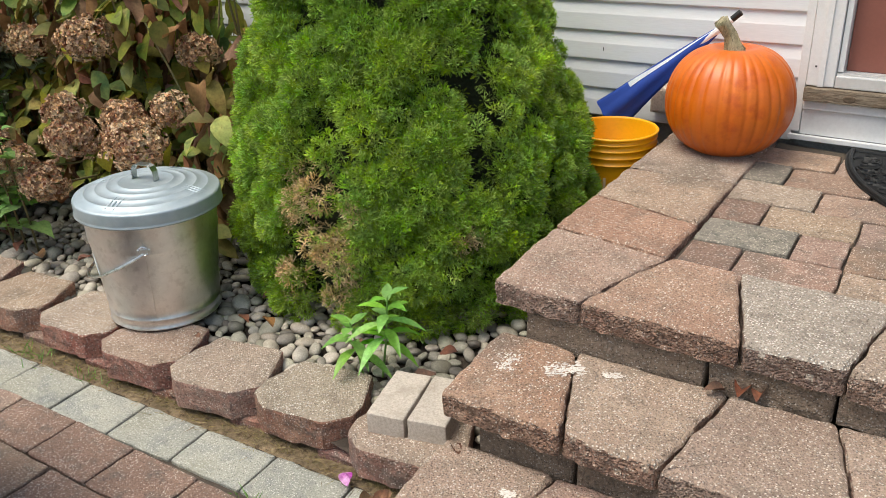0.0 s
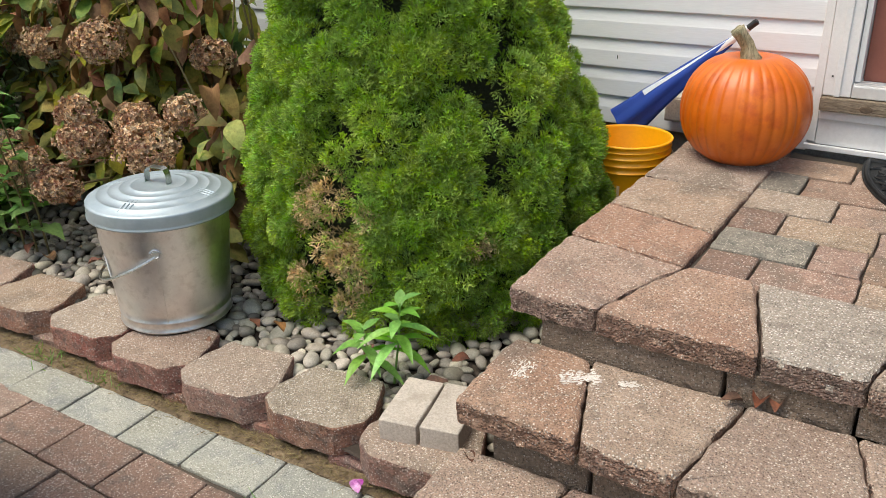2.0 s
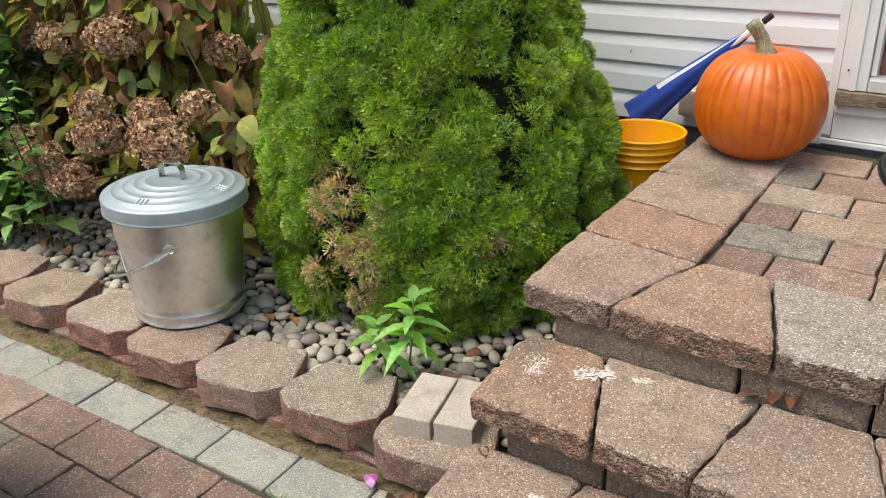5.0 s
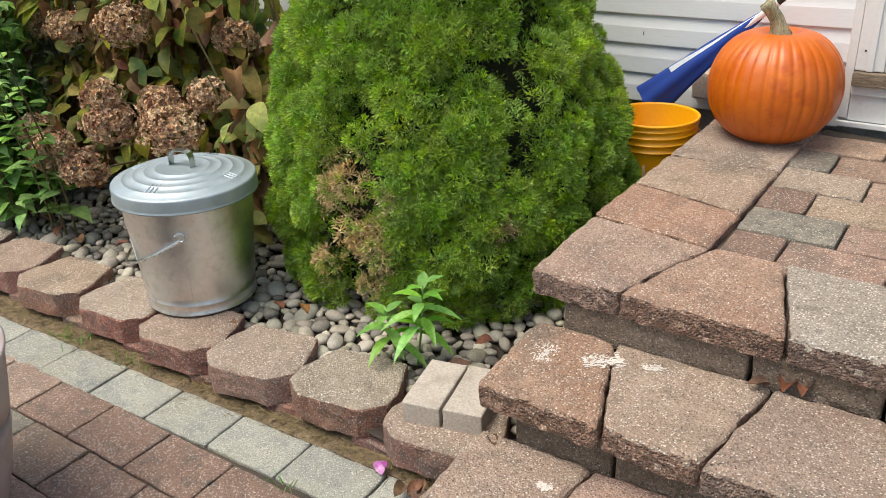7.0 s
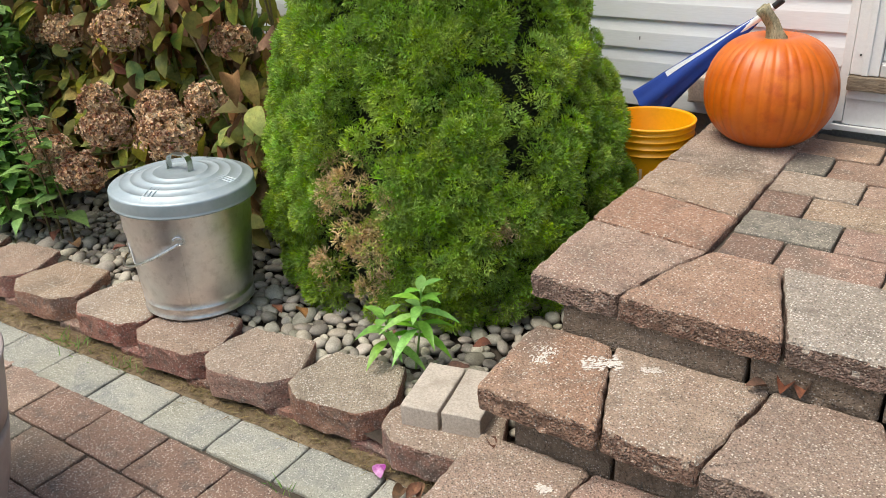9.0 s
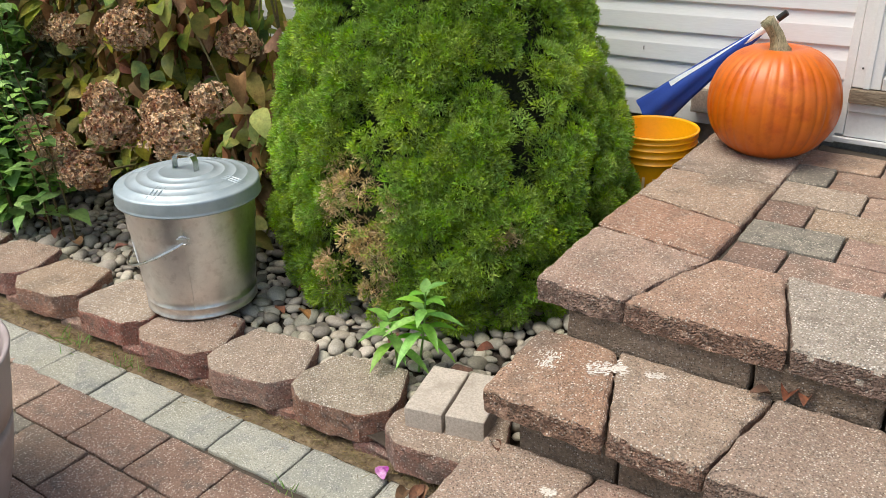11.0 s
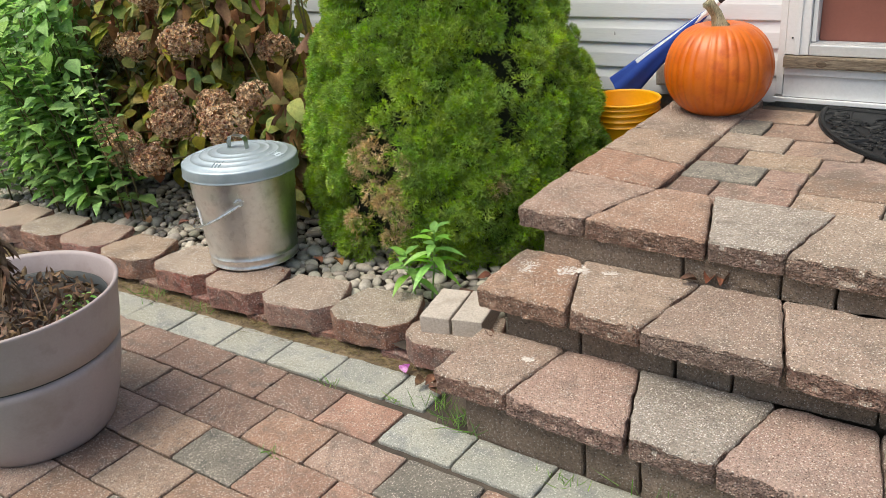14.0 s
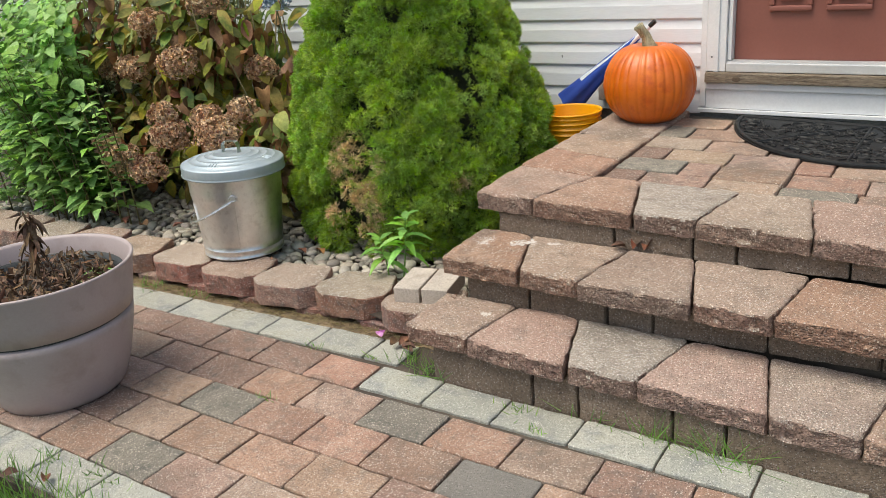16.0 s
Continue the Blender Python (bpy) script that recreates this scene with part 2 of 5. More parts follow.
paver_brown = material("dark_brown_paver", ((0.20, 0.125, 0.095), (0.27, 0.175, 0.135), (0.16, 0.12, 0.10)), 7, 190, 0.88, 0.9, 170, random_value=0.15, speck=(0.66, 0.57, 0.49), speck_size=210, speck_amount=0.34, dist=0.004, grain=0.85)
paver_slate = material("slate_brown_paver", ((0.195, 0.175, 0.145), (0.265, 0.24, 0.195), (0.15, 0.14, 0.12)), 7, 190, 0.88, 0.9, 170, random_value=0.12, speck=(0.66, 0.57, 0.49), speck_size=210, speck_amount=0.34, dist=0.004, grain=0.85)
joint_mat = material("joint_sand", ((0.06, 0.047, 0.038), (0.10, 0.08, 0.06)), 9, 200, 1.0, 1.0, 150, dist=0.004, stain=((0.05, 0.07, 0.02), 14.0, 0.62))
brick_pale = material("pale_cement_brick", ((0.46, 0.40, 0.34), (0.53, 0.47, 0.41)), 8, 160, 0.9, 0.6, 140, random_value=0.08, stain=((0.30, 0.25, 0.20), 9.0, 0.56), dist=0.002)
soil_mat = material("bed_soil", ((0.05, 0.038, 0.03), (0.09, 0.07, 0.055)), 12, 160, 1.0, 1.0, 90, dist=0.01)
lawn_mat = material("lawn", ((0.05, 0.085, 0.02), (0.08, 0.12, 0.035), (0.10, 0.09, 0.04)), 3, 120, 0.9, 1.0, 200, dist=0.01)
pebble_mat = material("river_pebble", ((0.29, 0.262, 0.21), (0.42, 0.385, 0.315)), 25, 220, 0.62, 0.3, 200, random_value=0.5, random_hue=0.03, dist=0.001)
pebble_stuff = material("river_pebble_mix", ((0.29, 0.262, 0.21), (0.42, 0.385, 0.315)), 25, 220, 0.62, 0.3, 200, random_value=0.5, random_hue=0.03, island=True, dist=0.001)
siding_mat = material("white_vinyl_siding", ((0.76, 0.78, 0.81), (0.81, 0.83, 0.85)), 2, 60, 0.5, 0.25, 40, stretch=(0.4, 1, 6), dist=0.001, stain=((0.55, 0.56, 0.57), 3.0, 0.62), grain=0.10)
trim_mat = material("white_painted_trim", ((0.74, 0.75, 0.76), (0.80, 0.80, 0.80)), 4, 90, 0.4, 0.1, 60, dist=0.001, stain=((0.6, 0.59, 0.56), 9.0, 0.64), grain=0.10)
alu_mat = material("white_aluminium_threshold", ((0.62, 0.62, 0.62), (0.7, 0.7, 0.7)), 6, 90, 0.35, 0.1, 60, metal=0.3, grain=0.10)
door_mat = material("red_brown_door_paint", ((0.235, 0.085, 0.065), (0.27, 0.10, 0.075)), 3, 90, 0.45, 0.15, 80, dist=0.001, grain=0.10)
wood_mat = material("weathered_wood", ((0.16, 0.115, 0.075), (0.33, 0.27, 0.2), (0.09, 0.065, 0.045)), 9, 60, 0.85, 0.8, 40, stretch=(1.2, 9, 14), dist=0.004)
found_mat = material("grey_foundation", ((0.30, 0.29, 0.27), (0.37, 0.36, 0.34)), 5, 120, 0.95, 0.8, 90, dist=0.004)
steel_mat = material("galvanised_steel", ((0.74, 0.76, 0.77), (0.82, 0.83, 0.83), (0.66, 0.67, 0.67)), 14, 60, 0.36, 0.06, 30, metal=1.0, rough_var=0.07, dist=0.001, grain=0.10)
lid_mat = material("dull_galvanised_steel", ((0.38, 0.45, 0.49), (0.45, 0.51, 0.545)), 20, 90, 0.5, 0.08, 40, metal=0.55, dist=0.001, grain=0.10)
wire_mat = material("bright_steel_wire", ((0.6, 0.6, 0.6), (0.7, 0.7, 0.7)), 20, 90, 0.3, 0.0, metal=1.0)
sticker_mat = material("white_paper_sticker", ((0.7, 0.72, 0.75), (0.76, 0.77, 0.78)), 20, 90, 0.6, 0.0)
pumpkin_mat = material("pumpkin_skin", ((0.60, 0.118, 0.005), (0.67, 0.155, 0.008), (0.52, 0.090, 0.005)), 7, 60, 0.42, 0.35, 45, dist=0.003, coat=0.15, grain=0.10)
stem_mat = material("dry_pumpkin_stem", ((0.29, 0.26, 0.15), (0.47, 0.41, 0.27), (0.16, 0.145, 0.085)), 30, 120, 0.9, 0.9, 90, stretch=(3, 3, 0.6), dist=0.003)
bucket_mat = material("orange_yellow_plastic", ((0.92, 0.40, 0.004), (0.95, 0.44, 0.006)), 4, 80, 0.38, 0.05, 40, dist=0.001, grain=0.10)
print_mat = material("cream_print", ((0.86, 0.62, 0.34), (0.88, 0.66, 0.4)), 20, 90, 0.5, 0.0)
blue_mat = material("blue_canvas", ((0.008, 0.045, 0.30), (0.012, 0.06, 0.38)), 8, 300, 0.75, 0.4, 250, dist=0.002)
white_canvas = material("white_canvas", ((0.66, 0.72, 0.8), (0.72, 0.77, 0.84)), 8, 300, 0.75, 0.3, 250, dist=0.002)
black_mat = material("black_plastic", ((0.012, 0.012, 0.013), (0.02, 0.02, 0.02)), 8, 90, 0.45, 0.1, 60, grain=0.10)
rubber_mat = material("black_rubber", ((0.007, 0.008, 0.009), (0.014, 0.015, 0.016)), 6, 120, 0.5, 0.4, 120, dist=0.002, spec=0.35)
pot_mat = material("mauve_grey_plastic_pot", ((0.37, 0.305, 0.30), (0.40, 0.335, 0.33), (0.33, 0.265, 0.25)), 3, 120, 0.5, 0.12, 120, dist=0.001, stain=((0.20, 0.16, 0.13), 5.0, 0.63), grain=0.10)
liner_mat = material("dark_pot_liner", ((0.03, 0.035, 0.037), (0.05, 0.055, 0.058)), 6, 90, 0.6, 0.2, 60)
deadleaf_mat = material("dead_brown_leaves", ((0.10, 0.055, 0.03), (0.20, 0.115, 0.06)), 30, 120, 0.85, 0.4, 90, random_value=0.5, random_hue=0.02, island=True)
litter_mat = material("fallen_rust_leaf", ((0.085, 0.036, 0.018), (0.20, 0.085, 0.038)), 30, 120, 0.8, 0.4, 90, random_value=0.3, random_hue=0.02, dist=0.002)
bark_mat = material("brown_bark", ((0.09, 0.06, 0.04), (0.15, 0.11, 0.075)), 25, 120, 0.95, 0.8, 80, dist=0.004)
core_mat = material("crown_shade_shell", ((0.020, 0.028, 0.010), (0.034, 0.036, 0.016)), 30, 160, 1.0, 1.0, 120, dist=0.02)
needle_mat = material("spruce_needles", ((0.235, 0.41, 0.034), (0.41, 0.57, 0.058), (0.28, 0.48, 0.04)), 5, 25, 0.6, 0.0, spec=0.2, random_value=0.42, random_hue=0.018, island=True, transmit=0.2)
dryneedle_mat = material("dried_spruce_needles", ((0.60, 0.36, 0.15), (0.82, 0.62, 0.32), (0.42, 0.38, 0.11)), 14, 40, 0.8, 0.0, random_value=0.35, random_hue=0.015, island=True)
hyd_leaf = material("turning_hydrangea_leaf", ((0.15, 0.21, 0.022), (0.36, 0.30, 0.045), (0.075, 0.14, 0.022)), 4, 70, 0.62, 0.5, 60, spec=0.25, random_value=0.55, random_hue=0.045, island=True, transmit=0.2, stain=((0.12, 0.055, 0.025), 16.0, 0.60))
hyd_wilt = material("wilted_brown_leaf", ((0.24, 0.10, 0.05), (0.40, 0.23, 0.10)), 9, 70, 0.8, 0.6, 60, spec=0.2, random_value=0.4, random_hue=0.02, island=True, transmit=0.1)
floret_mat = material("dried_hydrangea_florets", ((0.52, 0.31, 0.17), (0.80, 0.61, 0.39), (0.28, 0.095, 0.055)), 12, 90, 0.9, 0.2, 80, spec=0.2, random_value=0.45, random_hue=0.012, island=True, transmit=0.1)
weed_leaf = material("fresh_green_leaf", ((0.21, 0.42, 0.075), (0.32, 0.54, 0.125)), 6, 70, 0.5, 0.3, 60, spec=0.3, random_value=0.3, random_hue=0.015, island=True, transmit=0.25)
sprout_leaf = material("bright_green_leaf", ((0.16, 0.42, 0.04), (0.26, 0.54, 0.07)), 9, 70, 0.4, 0.2, 60, random_value=0.25, random_hue=0.012, island=True, transmit=0.3)
sage_leaf = material("grey_green_foliage", ((0.24, 0.30, 0.16), (0.36, 0.40, 0.25)), 6, 70, 0.7, 0.0, random_value=0.3, random_hue=0.02, island=True)
stalk_mat = material("green_brown_stalk", ((0.10, 0.11, 0.03), (0.16, 0.10, 0.05)), 20, 90, 0.7, 0.2, 60)
grass_mat = material("grass_blades", ((0.12, 0.27, 0.03), (0.2, 0.38, 0.06)), 12, 60, 0.6, 0.0, random_value=0.35, random_hue=0.02, island=True, transmit=0.2)
petal_mat = material("magenta_petal", ((0.36, 0.035, 0.33), (0.68, 0.42, 0.64)), 40, 120, 0.5, 0.0)
chalk_mat = material("white_scrape", ((0.66, 0.59, 0.53), (0.76, 0.70, 0.64)), 60, 200, 0.9, 0.5, 150)
rng = random.Random(7)

# ---- ground ----
def bed_z(x, y):
    """Height of the planting bed, which rises towards the house."""
    return 0.062 + max(0.0, min(0.12, (y - 2.3) * 0.10))


bm = bmesh.new()
bmesh.ops.create_grid(bm, x_segments=2, y_segments=2, size=400, matrix=Matrix.Translation((0, 0, -0.06)))
tagged(part("ground", bm, lawn_mat), "lawn of green grass round the patio and house", "ground", kind="structure")
bm = bmesh.new()
NX, NY = 60, 24
grid = [[bm.verts.new((-7.0 + 6.33 * i / NX, 1.86 + 1.73 * j / NY, bed_z(0, 1.86 + 1.73 * j / NY) - 0.012 + 0.012 * noise.noise(Vector((i * 0.9, j * 0.9, 0))))) for j in range(NY + 1)] for i in range(NX + 1)]
for i in range(NX):
    for j in range(NY):
        bm.faces.new((grid[i][j], grid[i + 1][j], grid[i + 1][j + 1], grid[i][j + 1]))
tagged(part("planting_bed", bm, soil_mat, smooth=True), "dark soil bed under the pebbles beside the house", "soil", kind="structure")

# ---- house wall with siding, door ----
WALL_Y = 3.59
DOOR_X0, DOOR_X1 = -0.215, 0.70
wall = part("wall_north", boxed(-7.0, -0.32, WALL_Y + 0.004, WALL_Y + 0.2, 0.53, 2.75), siding_mat)
tagged(wall, "house wall clad in white horizontal vinyl siding", "wall", kind="structure")
right_wall = part("wall_north_2", boxed(0.80, 4.2, WALL_Y + 0.004, WALL_Y + 0.2, 0.53, 2.75), siding_mat)
tagged(right_wall, "house wall clad in white vinyl siding beyond the door", "wall", kind="structure")
over = part("wall_north_3", boxed(-0.32, 0.80, WALL_Y + 0.004, WALL_Y + 0.2, 2.86, 3.3), siding_mat)
tagged(over, "house wall above the front door", "wall", kind="structure")
found = part("foundation", boxed(-7.0, 4.2, WALL_Y + 0.03, WALL_Y + 0.2, -0.05, 0.53), found_mat)
tagged(found, "grey concrete foundation below the siding", "wall", kind="structure")


def siding_board(x0, x1):
    """Lap profile: lower butt proud and rolled, face leaning back to the top."""
    bm = bmesh.new()
    prof = [(0.0, 0.0), (-0.0105, 0.0), (-0.0115, 0.002), (-0.0115, 0.008), (-0.0100, 0.062), (-0.0085, 0.068), (-0.0012, 0.102), (-0.001, 0.1095), (0.0, 0.1095)]
    a = [bm.verts.new((x0, y, z)) for y, z in prof]
    b = [bm.verts.new((x1, y, z)) for y, z in prof]
    for i in range(len(prof) - 1):
        bm.faces.new((a[i], b[i], b[i + 1], a[i + 1]))
    bm.faces.new(a)
    bm.faces.new(b[::-1])
    bmesh.ops.recalc_face_normals(bm, faces=bm.faces[:])
    return mesh_of(bm, "siding_board")


boards = siding_board(-7.0, -0.356)
boards2 = siding_board(0.86, 4.2)
for k in range(20):
    z = 0.522 + 0.1103 * k
    part("siding_board", boards, siding_mat, wall, m=Matrix.Translation((0, WALL_Y, z)))
    part("siding_board", boards2, siding_mat, right_wall, m=Matrix.Translation((0, WALL_Y, z)))

door = thing("door_1", (0.24, WALL_Y, 0.54), "red-brown panelled front door with white casing and weathered wooden sill", "door", kind="structure")
part("corner_strip", boxed(-0.356, -0.328, WALL_Y - 0.02, WALL_Y + 0.05, 0.56, 2.75, bevel=0.003), trim_mat, door)
for sx, x0, x1 in (("l", -0.326, -0.238), ("r", 0.722, 0.81)):
    casing = part("casing", boxed(x0, x1, WALL_Y - 0.028, WALL_Y + 0.06, 0.7245, 2.9, bevel=0.004), trim_mat, door)
    mid = (x0 + x1) / 2
    part("casing_bead", boxed(mid - 0.008, mid + 0.012, WALL_Y - 0.036, WALL_Y - 0.0285, 0.7245, 2.84, bevel=0.002), trim_mat, casing)
part("casing", boxed(-0.326, 0.81, WALL_Y - 0.03, WALL_Y + 0.06, 2.9, 3.0, bevel=0.004), trim_mat, door)
for x0, x1 in ((-0.236, -0.218), (0.703, 0.72)):
    part("jamb", boxed(x0, x1, WALL_Y - 0.012, WALL_Y + 0.12, 0.775, 2.9, bevel=0.003), trim_mat, door)
slab_part = part("door_panel", boxed(-0.216, 0.701, WALL_Y + 0.03, WALL_Y + 0.075, 0.772, 2.84, bevel=0.003), door_mat, door, "red-brown painted door leaf")
for x0 in (-0.072, 0.163, 0.398):
    for z0, z1 in ((0.985, 1.55), (1.72, 2.6)):
        fr = bmesh.new()
        x1 = x0 + 0.18
        for a in ((x0, x1, z0, z0 + 0.024), (x0, x1, z1 - 0.024, z1), (x0, x0 + 0.024, z0 + 0.024, z1 - 0.024), (x1 - 0.024, x1, z0 + 0.024, z1 - 0.024)):
            box(fr, a[0], a[1], WALL_Y + 0.013, WALL_Y + 0.0295, a[2], a[3], bevel=0.007)
        box(fr, x0 + 0.042, x1 - 0.042, WALL_Y + 0.016, WALL_Y + 0.0295, z0 + 0.042, z1 - 0.042, bevel=0.008)
        part("moulding", fr, door_mat, slab_part)
thr = bmesh.new()
box(thr, -0.236, 0.72, WALL_Y - 0.03, WALL_Y + 0.1, 0.7245, 0.765, bevel=0.004)
for k in range(3):
    box(thr, -0.236, 0.72, WALL_Y - 0.02 + 0.014 * k, WALL_Y - 0.012 + 0.014 * k, 0.7652, 0.7705 + 0.002 * k)
part("threshold", thr, alu_mat, door, "white metal threshold")
part("sill", boxed(-0.326, 0.81, WALL_Y - 0.05, WALL_Y + 0.06, 0.676, 0.722, bevel=0.005), wood_mat, door, "weathered bare wooden sill board")
knot = lathe([(0.0, 0.0), (0.008, 0.0005), (0.012, -0.001)], 14)
bmesh.ops.transform(knot, matrix=Matrix.Translation((-0.18, WALL_Y - 0.0512, 0.695)) @ Matrix.Rotation(radians(90), 4, "X") @ Matrix.Diagonal((1.7, 1, 1, 1)), verts=knot.verts[:])
part("knot", knot, bark_mat, door)
kick = bmesh.new()
box(kick, -0.326, 0.81, WALL_Y - 0.016, WALL_Y + 0.05, 0.552, 0.641, bevel=0.002)
box(kick, -0.326, 0.81, WALL_Y - 0.030, WALL_Y + 0.05, 0.643, 0.673, bevel=0.004)
box(kick, -0.36, 0.81, WALL_Y - 0.034, WALL_Y - 0.0165, 0.533, 0.551, bevel=0.003)
part("kick_board", kick, trim_mat, door, "white board under the sill")
screw = boxed(-0.304, -0.298, WALL_Y - 0.031, WALL_Y - 0.0285, 0.788, 0.794)
part("screw", screw, liner_mat, door)
mark = boxed(-1.082, -1.079, WALL_Y - 0.0125, WALL_Y - 0.010, 0.776, 0.79)
part("scratch", mark, liner_mat, wall)

# ---- patio of pavers ----
PIVOT = Matrix.Translation((-0.546, 1.645, 0)) @ Matrix.Rotation(radians(2.6), 4, "Z")
base = bmesh.new()
box(base, -5.0, 3.0, -1.03, 0.30, -0.08, -0.012)
bmesh.ops.transform(base, matrix=PIVOT, verts=base.verts[:])
patio = part("patio", base, joint_mat)
tagged(patio, "patio of red-brown concrete pavers with pale grey border", "patio", kind="structure")
paver_shapes = {}


def paver_mesh(w, d, mat, variant):
    key = (round(w, 3), round(d, 3), mat.name, variant)
    if key not in paver_shapes:
        hw, hd = w / 2, d / 2
        bm = slab([(-hw, -hd), (hw, -hd), (hw, hd), (-hw, hd)], -0.05, 0.0, 0.007, 0.005, 0.0034, 0.022, 1, seed=variant * 13 + w * 100)
        me = mesh_of(bm, "paver")
        me.materials.append(mat)
        paver_shapes[key] = me
    return paver_shapes[key]


def lay_paver(u0, u1, v0, v1, mat, parent=patio, frame_m=PIVOT, z=0.0, gap=0.006, slope=0.0):
    w, d = u1 - u0 - gap, v1 - v0 - gap
    if w < 0.03 or d < 0.03:
        return
    u, v = (u0 + u1) / 2, (v0 + v1) / 2
    tilt = Euler((rng.gauss(0, 0.006) + math.atan(slope), rng.gauss(0, 0.006), rng.gauss(0, 0.008))).to_matrix().to_4x4()
    part("paver", paver_mesh(w, d, mat, rng.randrange(4)), None, parent, m=frame_m @ Matrix.Translation((u, v, z + rng.gauss(0, 0.0015))) @ tilt)


PIECE = 0.2565
# border beside the retaining wall, turned a little against the field, then the one that follows the steps
WALL_BORDER = PIVOT @ Matrix.Translation((-0.373, 0.024, 0)) @ Matrix.Rotation(radians(1.9), 4, "Z")
for k in range(-1, 13):
    lay_paver(-PIECE * (k + 1), -PIECE * k - (0.1 if k < 0 else 0.0), 0.0, 0.158, paver_grey, frame_m=WALL_BORDER)
for k in range(11):
    u0 = -0.2565 + 0.258 * k
    lay_paver(u0, u0 + 0.258, -0.152 - 0.002 * k, 0.004 - 0.005 * k, paver_grey)
# field in running bond: top, low, a joint, and the darker pieces by their place in the row
rows = [(0.0, -0.171, -0.497, {-3: 1, -2: 1, -1: 1, -4: 1}), (-0.171, -0.340, -0.124, {0: 2, 3: 1, -3: 1, -4: 1, -6: 2}), (-0.340, -0.510, 0.0245, {-3: 2, 1: 3, -7: 1, 4: 1}), (-0.510, -0.687, -0.109, {-4: 1, 2: 2, -8: 3}), (-0.687, -0.857, -0.241, {-2: 2, 1: 1, -6: 1})]
for ri, (top, low, off, darker) in enumerate(rows):
    right = -0.262 if ri == 0 else 2.4
    for k in range(-14, 11):
        u0, u1 = off + PIECE * k, min(off + PIECE * (k + 1), right)
        if u0 < right - 0.03:
            lay_paver(u0, u1, low, top, (None, paver_brown, paver_slate, paver_dark)[darker[k]] if k in darker else paver_red)
for k in range(-13, 12):
    lay_paver(-0.867 + PIECE * k, -0.867 + PIECE * (k + 1), -1.015, -0.857, paver_grey)

# ---- steps ----
TREADS = {  # front and back line (y at x = 0, rise along x), top plane (z, along x, along y), joints (front x, back x)
    "C": ((1.640, 0.055), (1.944, 0.095), (0.187, -0.040, 0.0), [(-0.664, -0.682), (-0.43, -0.40), (-0.083, -0.181), (0.128, 0.178), (0.492, 0.409), (0.712, 0.755), (1.075, 0.97), (1.295, 1.335), (1.66, 1.55), (1.88, 1.92), (2.24, 2.14)]),
    "B": ((1.880, 0.048), (2.206, 0.075), (0.348, -0.028, 0.0), [(-0.672, -0.692), (-0.371, -0.485), (-0.163, -0.121), (0.205, 0.102), (0.429, 0.458), (0.78, 0.68), (1.0, 1.045), (1.365, 1.26), (1.585, 1.63), (1.95, 1.84), (2.2, 2.2)]),
    "A": ((2.188, 0.055), (2.520, 0.075), (0.421, -0.030, 0.03), [(-0.708, -0.722), (-0.484, -0.400), (-0.106, -0.208), (0.101, 0.149), (0.459, 0.381), (0.675, 0.73), (1.035, 0.93), (1.255, 1.3), (1.62, 1.51), (1.84, 1.88), (2.2, 2.1)]),
}
CAP = 0.066


def on_plane(bm, plane):
    """Lays a stone built round z = 0 onto a sloping plane."""
    for v in bm.verts:
        v.co.z += plane[0] + plane[1] * v.co.x + plane[2] * v.co.y
    return bm


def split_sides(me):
    """The sides of a cap are broken stone, darkened also for the shade in its pits; the top is worn."""
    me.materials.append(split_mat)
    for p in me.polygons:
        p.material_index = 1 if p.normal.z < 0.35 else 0


